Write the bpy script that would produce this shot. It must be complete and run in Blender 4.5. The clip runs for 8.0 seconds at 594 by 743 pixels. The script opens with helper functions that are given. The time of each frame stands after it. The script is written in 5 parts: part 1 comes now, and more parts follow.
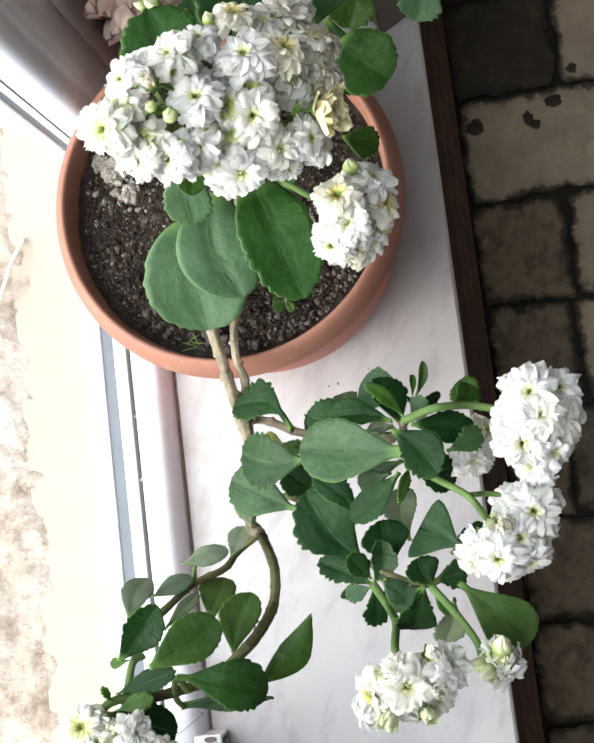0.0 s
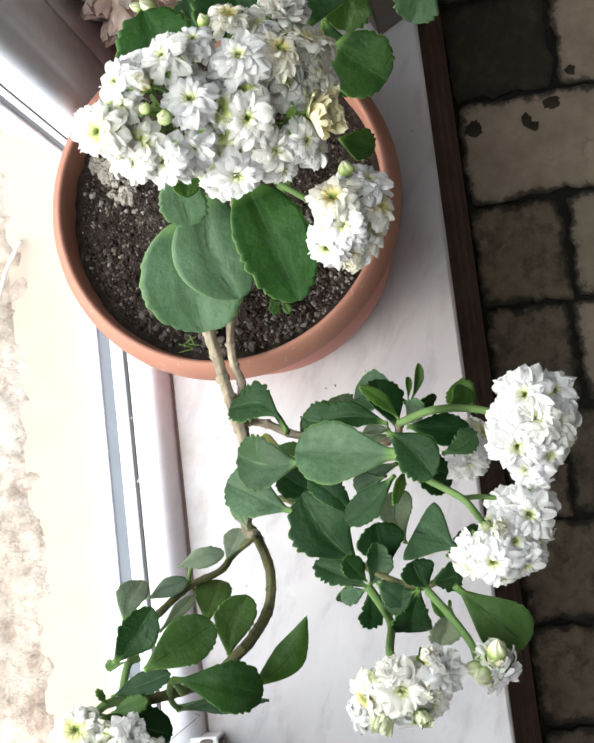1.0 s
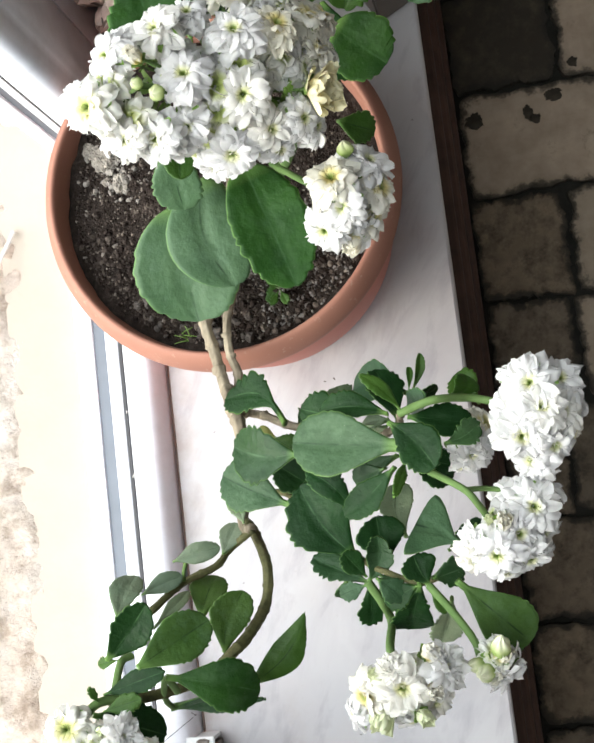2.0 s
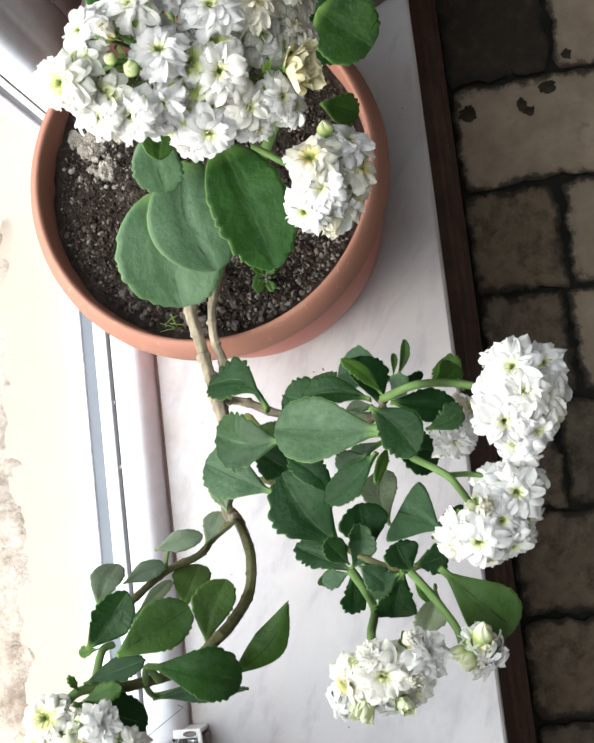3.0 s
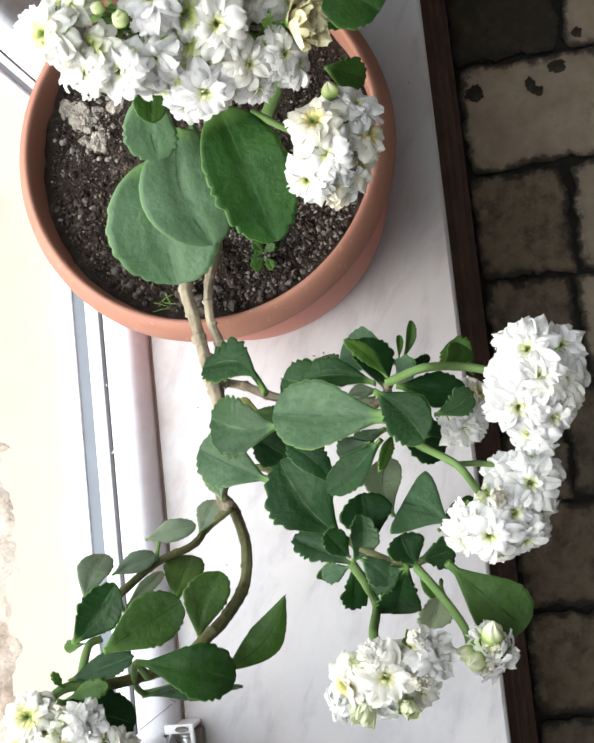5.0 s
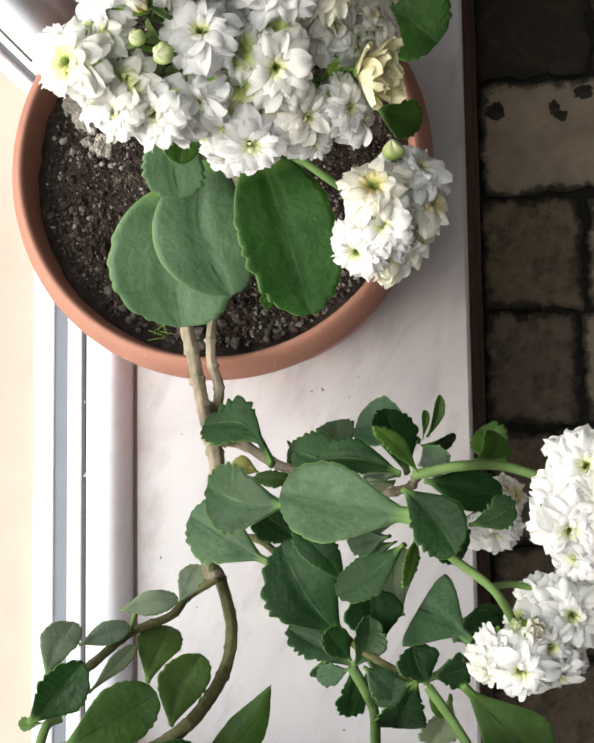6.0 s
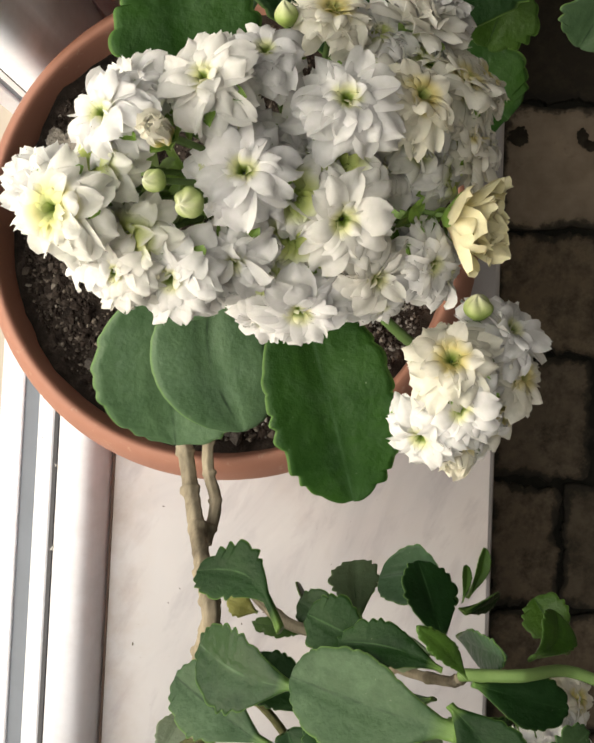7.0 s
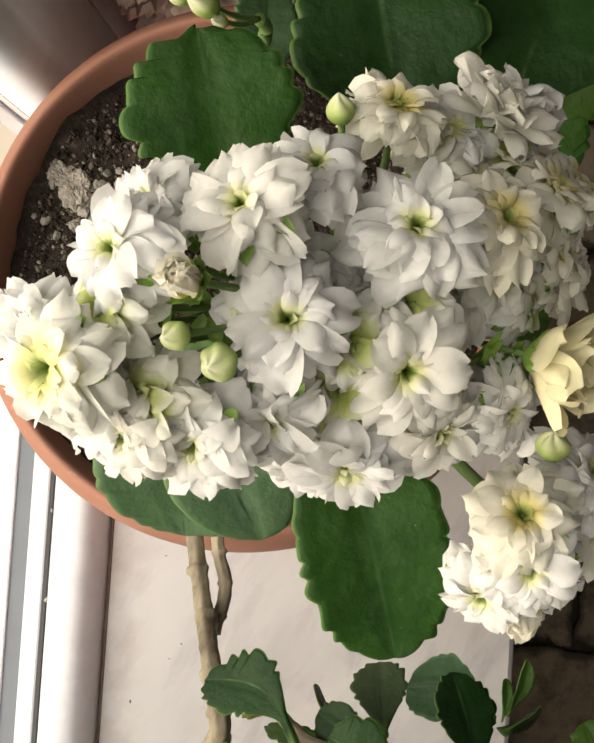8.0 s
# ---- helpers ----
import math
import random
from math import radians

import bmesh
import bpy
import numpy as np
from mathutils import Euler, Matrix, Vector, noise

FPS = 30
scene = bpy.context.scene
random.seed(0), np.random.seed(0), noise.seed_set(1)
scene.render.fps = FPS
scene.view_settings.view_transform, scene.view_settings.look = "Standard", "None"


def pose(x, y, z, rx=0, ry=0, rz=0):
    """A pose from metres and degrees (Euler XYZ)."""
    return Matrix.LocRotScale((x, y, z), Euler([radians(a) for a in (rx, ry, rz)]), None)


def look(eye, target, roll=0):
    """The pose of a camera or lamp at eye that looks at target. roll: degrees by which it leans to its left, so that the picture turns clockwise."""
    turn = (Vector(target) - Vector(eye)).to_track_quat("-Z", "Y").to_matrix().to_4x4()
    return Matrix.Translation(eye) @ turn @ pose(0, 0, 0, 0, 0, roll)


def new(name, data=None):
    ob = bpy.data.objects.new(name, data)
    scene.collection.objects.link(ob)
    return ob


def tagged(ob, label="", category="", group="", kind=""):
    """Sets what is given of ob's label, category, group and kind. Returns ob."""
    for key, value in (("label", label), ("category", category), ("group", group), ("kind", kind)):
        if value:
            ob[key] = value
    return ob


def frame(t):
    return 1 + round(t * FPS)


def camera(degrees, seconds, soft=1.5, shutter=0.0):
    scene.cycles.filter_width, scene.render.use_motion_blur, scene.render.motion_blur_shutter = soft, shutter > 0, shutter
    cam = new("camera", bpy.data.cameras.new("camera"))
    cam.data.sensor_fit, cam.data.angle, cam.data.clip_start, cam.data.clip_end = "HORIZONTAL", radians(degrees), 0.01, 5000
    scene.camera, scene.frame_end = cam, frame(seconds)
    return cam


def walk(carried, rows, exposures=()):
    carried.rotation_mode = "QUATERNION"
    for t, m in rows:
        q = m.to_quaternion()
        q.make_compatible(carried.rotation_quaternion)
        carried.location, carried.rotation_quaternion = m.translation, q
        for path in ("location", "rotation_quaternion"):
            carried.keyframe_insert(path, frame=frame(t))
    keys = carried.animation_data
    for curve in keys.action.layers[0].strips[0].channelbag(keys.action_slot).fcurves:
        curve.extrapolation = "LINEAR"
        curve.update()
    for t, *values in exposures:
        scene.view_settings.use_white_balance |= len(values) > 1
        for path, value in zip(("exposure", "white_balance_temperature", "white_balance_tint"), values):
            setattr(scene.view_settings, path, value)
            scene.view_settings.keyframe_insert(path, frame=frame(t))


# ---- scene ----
cam = camera(31.815, 8.0, 2.2)
PATH = [
    (0, 0.13054, -0.18690, 0.75379, 5.809, 9.936, -6.833),
    (0.5, 0.13386, -0.18696, 0.75445, 5.869, 9.971, -6.791),
    (1, 0.13252, -0.18638, 0.75289, 5.871, 9.919, -6.733),
    (2.5, 0.13014, -0.19296, 0.73347, 5.887, 9.868, -6.718),
    (3, 0.13649, -0.19649, 0.73167, 5.873, 9.853, -6.616),
    (3.5, 0.13625, -0.20081, 0.72420, 5.903, 9.858, -6.640),
    (4, 0.13468, -0.20200, 0.71332, 5.647, 9.947, -6.616),
    (4.5, 0.13311, -0.20291, 0.70997, 5.388, 10.132, -6.660),
    (4.7, 0.13423, -0.20162, 0.70864, 5.405, 10.087, -6.635),
    (5.8, 0.11050, -0.16197, 0.67359, 4.654, 7.795, -1.881),
    (6, 0.10544, -0.15039, 0.65934, 4.667, 7.302, -0.776),
    (6.5, 0.08642, -0.11763, 0.62377, 4.066, 6.127, 1.344),
    (7, 0.07931, -0.08680, 0.58949, 3.404, 5.659, 2.396),
    (7.5, 0.07075, -0.06698, 0.56810, 2.988, 5.459, 2.381),
    (8, 0.06612, -0.05380, 0.55332, 2.694, 5.614, 3.654),
]
walk(cam, [(t, pose(x, y, z, rx, ry, rz)) for t, x, y, z, rx, ry, rz in PATH],
     exposures=[(0.0, 0.0, 6450, 6), (4.7, 0.0, 6450, 6), (5.8, -0.16, 6700, 7), (6.5, -0.56, 7250, 8), (8.0, -0.62, 7900, 8)])

# ---- light ----
world = bpy.data.worlds.new("sky")
scene.world = world
world.use_nodes = True
wn = world.node_tree.nodes
sky = wn.new("ShaderNodeTexSky")
sky.sky_type = "NISHITA"
sky.sun_disc = False
sky.sun_elevation = radians(36)
sky.sun_rotation = radians(245)
sky.dust_density = 4.0
world.node_tree.links.new(sky.outputs[0], wn["Background"].inputs[0])
wn["Background"].inputs[1].default_value = 0.14

sun = new("sun", bpy.data.lights.new("sun", "SUN"))
sun.data.energy = 0.72
sun.data.angle = radians(25)
sun.data.color = (1.0, 0.96, 0.9)
sun.matrix_world = look((-3.0, -1.4, 2.3), (0, 0, 0))

window_light = new("window_light", bpy.data.lights.new("window_light", "AREA"))
window_light.data.shape = "RECTANGLE"
window_light.data.size = 1.3
window_light.data.size_y = 1.5
window_light.data.energy = 33
window_light.data.color = (0.95, 0.975, 1.0)
window_light.matrix_world = look((-0.34, -0.25, 1.05), (1.0, -0.10, 0.1))


# ---- materials ----
class Mat:
    """A node material with a few shortcuts."""

    def __init__(self, name, rough=0.5, spec=0.5):
        self.m = bpy.data.materials.new(name)
        self.m.use_nodes = True
        self.t = self.m.node_tree
        self.b = self.t.nodes["Principled BSDF"]
        self.b.inputs["Roughness"].default_value = rough
        self.b.inputs["Specular IOR Level"].default_value = spec
        self.co = self.t.nodes.new("ShaderNodeTexCoord")

    def add(self, kind):
        return self.t.nodes.new("ShaderNode" + kind)

    def link(self, a, b):
        self.t.links.new(a, b)

    def noise(self, scale, detail=4.0, rough=0.55, dist=0.0, stretch=None):
        n = self.add("TexNoise")
        n.inputs["Scale"].default_value = scale
        n.inputs["Detail"].default_value = detail
        n.inputs["Roughness"].default_value = rough
        n.inputs["Distortion"].default_value = dist
        if stretch:
            mp = self.add("Mapping")
            mp.inputs["Scale"].default_value = stretch
            mp.inputs["Rotation"].default_value = (0.2, 0.1, 0.5)
            self.link(self.co.outputs["Object"], mp.inputs[0])
            self.link(mp.outputs[0], n.inputs["Vector"])
        else:
            self.link(self.co.outputs["Object"], n.inputs["Vector"])
        return n.outputs["Fac"]

    def ramp(self, fac, *stops):
        r = self.add("ValToRGB")
        e = r.color_ramp.elements
        while len(e) < len(stops):
            e.new(0.5)
        for el, (p, c) in zip(e, stops):
            el.position = p
            el.color = (*c, 1) if len(c) == 3 else c
        self.link(fac, r.inputs[0])
        return r.outputs[0]

    def mix(self, fac, a, b, mode="MIX"):
        n = self.add("Mix")
        n.data_type = "RGBA"
        n.blend_type = mode
        for s, v in ((n.inputs[0], fac), (n.inputs[6], a), (n.inputs[7], b)):
            if isinstance(v, (int, float)):
                s.default_value = v
            elif isinstance(v, tuple):
                s.default_value = (*v, 1)
            else:
                self.link(v, s)
        return n.outputs[2]

    def color(self, c):
        if isinstance(c, tuple):
            self.b.inputs["Base Color"].default_value = (*c, 1)
        else:
            self.link(c, self.b.inputs["Base Color"])
        return self

    def bump(self, fac, strength=0.3, distance=0.001):
        n = self.add("Bump")
        n.inputs["Strength"].default_value = strength
        n.inputs["Distance"].default_value = distance
        self.link(fac, n.inputs["Height"])
        self.link(n.outputs[0], self.b.inputs["Normal"])
        return self

    def rough(self, fac, lo, hi):
        n = self.add("MapRange")
        n.inputs[3].default_value, n.inputs[4].default_value = lo, hi
        self.link(fac, n.inputs[0])
        self.link(n.outputs[0], self.b.inputs["Roughness"])
        return self

    def random(self):
        return self.add("ObjectInfo").outputs["Random"]

    def translucent(self, colour, amount):
        tr = self.add("BsdfTranslucent")
        if isinstance(colour, tuple):
            tr.inputs[0].default_value = (*colour, 1)
        else:
            self.link(colour, tr.inputs[0])
        mx = self.add("MixShader")
        mx.inputs[0].default_value = amount
        self.link(self.b.outputs[0], mx.inputs[1])
        self.link(tr.outputs[0], mx.inputs[2])
        self.link(mx.outputs[0], self.t.nodes["Material Output"].inputs[0])
        return self


def mat_marble():
    k = Mat("marble", 0.28)

    def drawn(scale, detail, rough, dist, turn, long):
        mp = k.add("Mapping")
        mp.vector_type = "TEXTURE"
        mp.inputs["Rotation"].default_value = (0, 0, radians(turn))
        mp.inputs["Scale"].default_value = (1.0, long, 1.0)
        k.link(k.co.outputs["Object"], mp.inputs[0])
        n = k.add("TexNoise")
        for key, value in (("Scale", scale), ("Detail", detail), ("Roughness", rough), ("Distortion", dist)):
            n.inputs[key].default_value = value
        k.link(mp.outputs[0], n.inputs["Vector"])
        return n.outputs["Fac"]

    base = k.ramp(k.noise(7, 4), (0.3, (0.455, 0.445, 0.455)), (0.7, (0.545, 0.53, 0.535)))
    vein = k.ramp(drawn(22, 6, 0.6, 0.5, -32, 2.6), (0.47, (1, 1, 1)), (0.68, (0.80, 0.79, 0.82)))
    fine = k.ramp(drawn(62, 6, 0.62, 0.4, -24, 3.0), (0.52, (1, 1, 1)), (0.68, (0.83, 0.81, 0.835)))
    c = k.mix(1.0, k.mix(0.8, base, vein, "MULTIPLY"), fine, "MULTIPLY")
    rose = k.ramp(k.noise(9, 3), (0.45, (1, 1, 1)), (0.7, (1.0, 0.955, 0.935)))
    c = k.mix(1.0, c, rose, "MULTIPLY")
    speck = k.ramp(k.noise(420, 2), (0.72, (1, 1, 1)), (0.76, (0.72, 0.66, 0.62)))
    grime = k.ramp(k.noise(16, 6, 0.65), (0.56, (0, 0, 0)), (0.80, (0.5, 0.5, 0.5)))
    c = k.mix(grime, c, (0.42, 0.36, 0.31))
    # brown band, strongest at the joint with the window frame, broken up by noise
    sep = k.add("SeparateXYZ")
    k.link(k.co.outputs["Object"], sep.inputs[0])
    near = k.add("MapRange")
    near.inputs[1].default_value, near.inputs[2].default_value = -0.084, -0.056
    near.inputs[3].default_value, near.inputs[4].default_value = 0.75, 0.0
    k.link(sep.outputs["X"], near.inputs[0])
    mottle = k.mix(1.0, near.outputs[0], k.ramp(k.noise(40, 6, 0.65), (0.38, (0.12, 0.12, 0.12)), (0.66, (1, 1, 1))), "MULTIPLY")
    c = k.mix(mottle, c, (0.34, 0.26, 0.215))
    k.color(k.mix(0.5, c, speck, "MULTIPLY"))
    return k.rough(k.noise(25), 0.22, 0.4).m


def mat_upvc():
    k = Mat("white_upvc", 0.34)
    mottle = k.ramp(k.noise(70, 6, 0.65), (0.42, (0.79, 0.805, 0.86)), (0.75, (0.70, 0.705, 0.745)))
    return k.color(mottle).rough(k.noise(30), 0.28, 0.5).m


def mat_plain(name, rgb, rough=0.5, vary=0.15, scale=60, metal=0.0, bump=0.0, dist=0.0008, spec=0.5):
    k = Mat(name, rough, spec)
    n = k.noise(scale, 6, 0.62)
    lo, hi = tuple(v * (1 - vary) for v in rgb), tuple(min(1, v * (1 + vary)) for v in rgb)
    big = k.ramp(k.noise(scale / 7, 3), (0.3, lo), (0.7, hi))
    k.color(k.mix(0.5, big, k.ramp(n, (0.35, lo), (0.65, hi))))
    k.b.inputs["Metallic"].default_value = metal
    if bump:
        k.bump(n, bump, dist)
    return k.m


def mat_terracotta():
    k = Mat("terracotta_plastic", 0.6, 0.18)
    c = k.ramp(k.noise(18, 5), (0.3, (0.330, 0.155, 0.110)), (0.7, (0.385, 0.190, 0.138)))
    dust = k.ramp(k.noise(160, 6, 0.7), (0.60, (0, 0, 0)), (0.80, (1, 1, 1)))
    k.color(k.mix(dust, c, (0.50, 0.34, 0.26)))
    return k.rough(k.noise(40), 0.48, 0.66).bump(k.noise(220, 3), 0.06, 0.0006).m


def mat_soil():
    k = Mat("potting_soil", 0.95, 0.15)
    c = k.ramp(k.noise(150, 8, 0.7), (0.3, (0.012, 0.009, 0.0075)), (0.55, (0.036, 0.027, 0.022)), (0.75, (0.10, 0.078, 0.064)))
    return k.color(c).bump(k.noise(420, 5, 0.7), 0.9, 0.002).m


def mat_clod():
    k = Mat("soil_clod", 0.95, 0.15)
    g = k.add("NewGeometry")
    c = k.ramp(g.outputs["Random Per Island"], (0.0, (0.018, 0.012, 0.010)), (0.50, (0.045, 0.033, 0.027)), (0.82, (0.105, 0.084, 0.069)), (0.965, (0.20, 0.165, 0.135)), (1.0, (0.40, 0.36, 0.31)))
    c = k.mix(0.6, c, k.ramp(k.noise(600, 4), (0.3, (0.5, 0.5, 0.5)), (0.7, (1, 1, 1))), "MULTIPLY")
    return k.color(c).bump(k.noise(900, 4), 0.6, 0.001).m


def mat_leaf(name, dark, light, bloomy, rough=0.42, spec=0.42, vein=(0.012, 0.034, 0.014)):
    """Succulent leaf: fine pores, a waxy bloom in patches, a paler midrib and rim held in the mesh's own coordinates."""
    k = Mat(name, rough, spec)
    n = k.noise(55, 5)
    c = k.ramp(n, (0.3, dark), (0.72, light))
    wax = k.ramp(k.noise(85, 7, 0.7), (0.48, (0, 0, 0)), (0.72, (1, 1, 1)))
    c = k.mix(k.mix(bloomy, (0, 0, 0), wax), c, (0.115, 0.185, 0.125))
    uv = k.add("UVMap")
    sep = k.add("SeparateXYZ")
    k.link(uv.outputs[0], sep.inputs[0])
    rib = k.ramp(sep.outputs["Y"], (0.482, (0, 0, 0)), (0.497, (0.85, 0.85, 0.85)), (0.503, (0.85, 0.85, 0.85)), (0.518, (0, 0, 0)))
    c = k.mix(k.mix(1.0, rib, k.ramp(k.noise(90, 2), (0.4, (0, 0, 0)), (0.6, (1, 1, 1))), "MULTIPLY"), c, vein)
    edge = k.ramp(sep.outputs["Y"], (0.0, (0.6, 0.6, 0.6)), (0.03, (0, 0, 0)), (0.97, (0, 0, 0)), (1.0, (0.6, 0.6, 0.6)))
    c = k.mix(edge, c, (0.17, 0.30, 0.09))
    stalk = k.ramp(sep.outputs["X"], (0.0, (0.8, 0.8, 0.8)), (0.16, (0, 0, 0)))
    c = k.mix(stalk, c, (0.16, 0.28, 0.08))
    fleck = k.ramp(k.noise(900, 2), (0.76, (0, 0, 0)), (0.80, (1, 1, 1)))
    c = k.mix(k.mix(0.5, (0, 0, 0), fleck), c, (0.42, 0.46, 0.38))
    tint = k.ramp(k.random(), (0.0, (0.85, 0.92, 0.85)), (1.0, (1.12, 1.08, 0.95)))
    c = k.mix(1.0, c, tint, "MULTIPLY")
    k.color(c).rough(wax, rough - 0.08, rough + 0.2)
    k.bump(k.mix(0.5, k.noise(260, 5, 0.6), k.noise(75, 3, 0.5)), 0.5, 0.0028)
    return k.translucent(k.mix(1.0, c, (1.3, 1.6, 0.7), "MULTIPLY"), 0.12).m


def mat_petal(name, white, heart, amount=0.5, reach=1.0):
    """Petals: white, turning yellow-green into the throat of each flower."""
    k = Mat(name, 0.6, 0.2)
    ln = k.add("VectorMath")
    ln.operation = "LENGTH"
    low = k.add("VectorMath")
    low.inputs[1].default_value = (0, 0, 0.25)
    k.link(k.co.outputs["Object"], low.inputs[0])
    k.link(low.outputs[0], ln.inputs[0])
    c = k.ramp(ln.outputs["Value"], (0.0, (0.16, 0.28, 0.04)), (0.13, (0.42, 0.54, 0.14)), (0.22 * reach, heart), (0.36 * reach, white))
    tint = k.ramp(k.random(), (0.0, (1.0, 1.0, 1.0)), (0.75, (1.0, 1.0, 0.99)), (1.0, (1.0, 0.99, 0.945)))
    c = k.mix(1.0, c, tint, "MULTIPLY")
    streak = k.ramp(k.noise(7, 4), (0.35, (0.93, 0.94, 0.92)), (0.65, (1, 1, 1)))
    c = k.mix(1.0, c, streak, "MULTIPLY")
    return k.color(c).translucent(k.mix(1.0, c, (1.0, 0.99, 0.99), "MULTIPLY"), amount).m


def mat_bud():
    """A closed bud: leaf green below, cream at the tip."""
    k = Mat("bud_green_white", 0.5, 0.3)
    sep = k.add("SeparateXYZ")
    k.link(k.co.outputs["Object"], sep.inputs[0])
    c = k.ramp(sep.outputs["Z"], (0.0, (0.36, 0.48, 0.14)), (0.35, (0.62, 0.68, 0.34)), (0.75, (0.80, 0.80, 0.60)))
    k.color(k.mix(1.0, c, k.ramp(k.noise(5, 4), (0.3, (0.85, 0.9, 0.8)), (0.7, (1, 1, 1))), "MULTIPLY"))
    return k.translucent(c, 0.2).m


def mat_woody(name, a, b, scale, stretch=None):
    k = Mat(name, 0.75, 0.25)
    n = k.noise(scale, 7, 0.65, 0.4, stretch)
    k.color(k.mix(0.5, k.ramp(n, (0.3, a), (0.7, b)), k.ramp(k.noise(scale / 6, 3), (0.3, a), (0.7, b))))
    return k.bump(n, 0.5, 0.001).m


def mat_rough_stone():
    k = Mat("weathered_stucco", 0.92, 0.2)
    n = k.noise(46, 9, 0.68)
    c = k.ramp(n, (0.30, (0.32, 0.265, 0.215)), (0.43, (0.53, 0.46, 0.39)), (0.51, (0.70, 0.64, 0.57)), (0.75, (0.82, 0.78, 0.73)))
    grey = k.ramp(k.noise(11, 4, 0.6), (0.45, (1, 1, 1)), (0.68, (0.84, 0.82, 0.80)))
    c = k.mix(1.0, c, grey, "MULTIPLY")
    pit = k.ramp(k.noise(190, 5, 0.7), (0.58, (1, 1, 1)), (0.72, (0.55, 0.53, 0.50)))
    c = k.mix(1.0, c, pit, "MULTIPLY")
    pink = k.ramp(k.noise(6, 3), (0.45, (1, 1, 1)), (0.7, (1.0, 0.90, 0.84)))
    k.color(k.mix(1.0, c, pink, "MULTIPLY"))
    return k.bump(k.noise(120, 8, 0.75), 0.9, 0.006).m


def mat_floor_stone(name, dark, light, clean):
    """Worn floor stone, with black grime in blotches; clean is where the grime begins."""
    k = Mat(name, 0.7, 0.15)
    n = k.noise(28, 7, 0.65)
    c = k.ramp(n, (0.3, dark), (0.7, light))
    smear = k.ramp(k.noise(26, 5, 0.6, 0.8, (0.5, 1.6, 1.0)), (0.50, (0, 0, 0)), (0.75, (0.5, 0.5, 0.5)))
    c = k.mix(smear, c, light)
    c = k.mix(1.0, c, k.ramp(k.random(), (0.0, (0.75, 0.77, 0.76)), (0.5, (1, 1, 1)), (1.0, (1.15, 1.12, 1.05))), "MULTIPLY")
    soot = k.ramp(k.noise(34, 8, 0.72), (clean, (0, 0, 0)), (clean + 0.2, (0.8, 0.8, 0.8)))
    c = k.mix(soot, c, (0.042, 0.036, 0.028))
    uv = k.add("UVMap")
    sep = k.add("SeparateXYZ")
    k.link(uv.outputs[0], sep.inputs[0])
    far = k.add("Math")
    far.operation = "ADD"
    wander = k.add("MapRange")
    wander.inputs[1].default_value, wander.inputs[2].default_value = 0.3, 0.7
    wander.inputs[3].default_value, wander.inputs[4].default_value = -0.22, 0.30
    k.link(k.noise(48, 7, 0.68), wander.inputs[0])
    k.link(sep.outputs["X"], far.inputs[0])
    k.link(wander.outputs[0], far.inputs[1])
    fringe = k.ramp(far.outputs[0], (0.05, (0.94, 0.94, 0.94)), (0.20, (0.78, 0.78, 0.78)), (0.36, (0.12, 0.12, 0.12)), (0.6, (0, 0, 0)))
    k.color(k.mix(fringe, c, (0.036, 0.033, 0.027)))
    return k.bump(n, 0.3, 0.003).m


POT_BODY = mat_plain("red_plastic", (0.47, 0.14, 0.095), 0.5, 0.1, 30)
MARBLE, UPVC, POT, SOIL, CLOD = mat_marble(), mat_upvc(), mat_terracotta(), mat_soil(), mat_clod()
GASKET = mat_plain("rubber_gasket", (0.045, 0.045, 0.05), 0.6)
CHANNEL = mat_plain("grey_aluminium_channel", (0.14, 0.16, 0.19), 0.45, 0.1, 40)
CREAM = mat_plain("cream_plaster", (0.46, 0.41, 0.345), 0.85, 0.07, 30, bump=0.3, dist=0.002)
STUCCO = mat_rough_stone()
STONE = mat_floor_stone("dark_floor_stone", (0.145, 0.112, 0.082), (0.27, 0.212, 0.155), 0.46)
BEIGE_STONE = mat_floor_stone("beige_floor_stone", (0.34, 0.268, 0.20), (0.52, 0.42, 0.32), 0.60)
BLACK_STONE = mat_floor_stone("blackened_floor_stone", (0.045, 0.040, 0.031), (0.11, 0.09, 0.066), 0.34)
FAR_STONE = mat_plain("far_floor_stone", (0.25, 0.195, 0.145), 0.6, 0.35, 28, bump=0.3, dist=0.003)
JOINT = mat_plain("dark_floor_joint", (0.034, 0.033, 0.028), 0.85, 0.3, 90, bump=0.5, dist=0.003, spec=0.1)
TAR = mat_plain("black_floor_stain", (0.058, 0.049, 0.038), 0.8, 0.55, 60, bump=0.3, spec=0.1)
WALL = mat_plain("painted_wall", (0.64, 0.63, 0.63), 0.85, 0.06, 25, bump=0.2, dist=0.002)
ROOM = mat_plain("pale_room_paint", (0.37, 0.367, 0.368), 0.85, 0.06, 25, bump=0.2, dist=0.002)
CEIL = mat_plain("ceiling_paint", (0.70, 0.70, 0.70), 0.9, 0.05, 20)
DARKWOOD = mat_plain("dark_stained_wood", (0.085, 0.044, 0.031), 0.7, 0.4, 45, bump=0.3)
CAULK = mat_plain("brown_caulk", (0.15, 0.10, 0.078), 0.8, 0.3, 120)
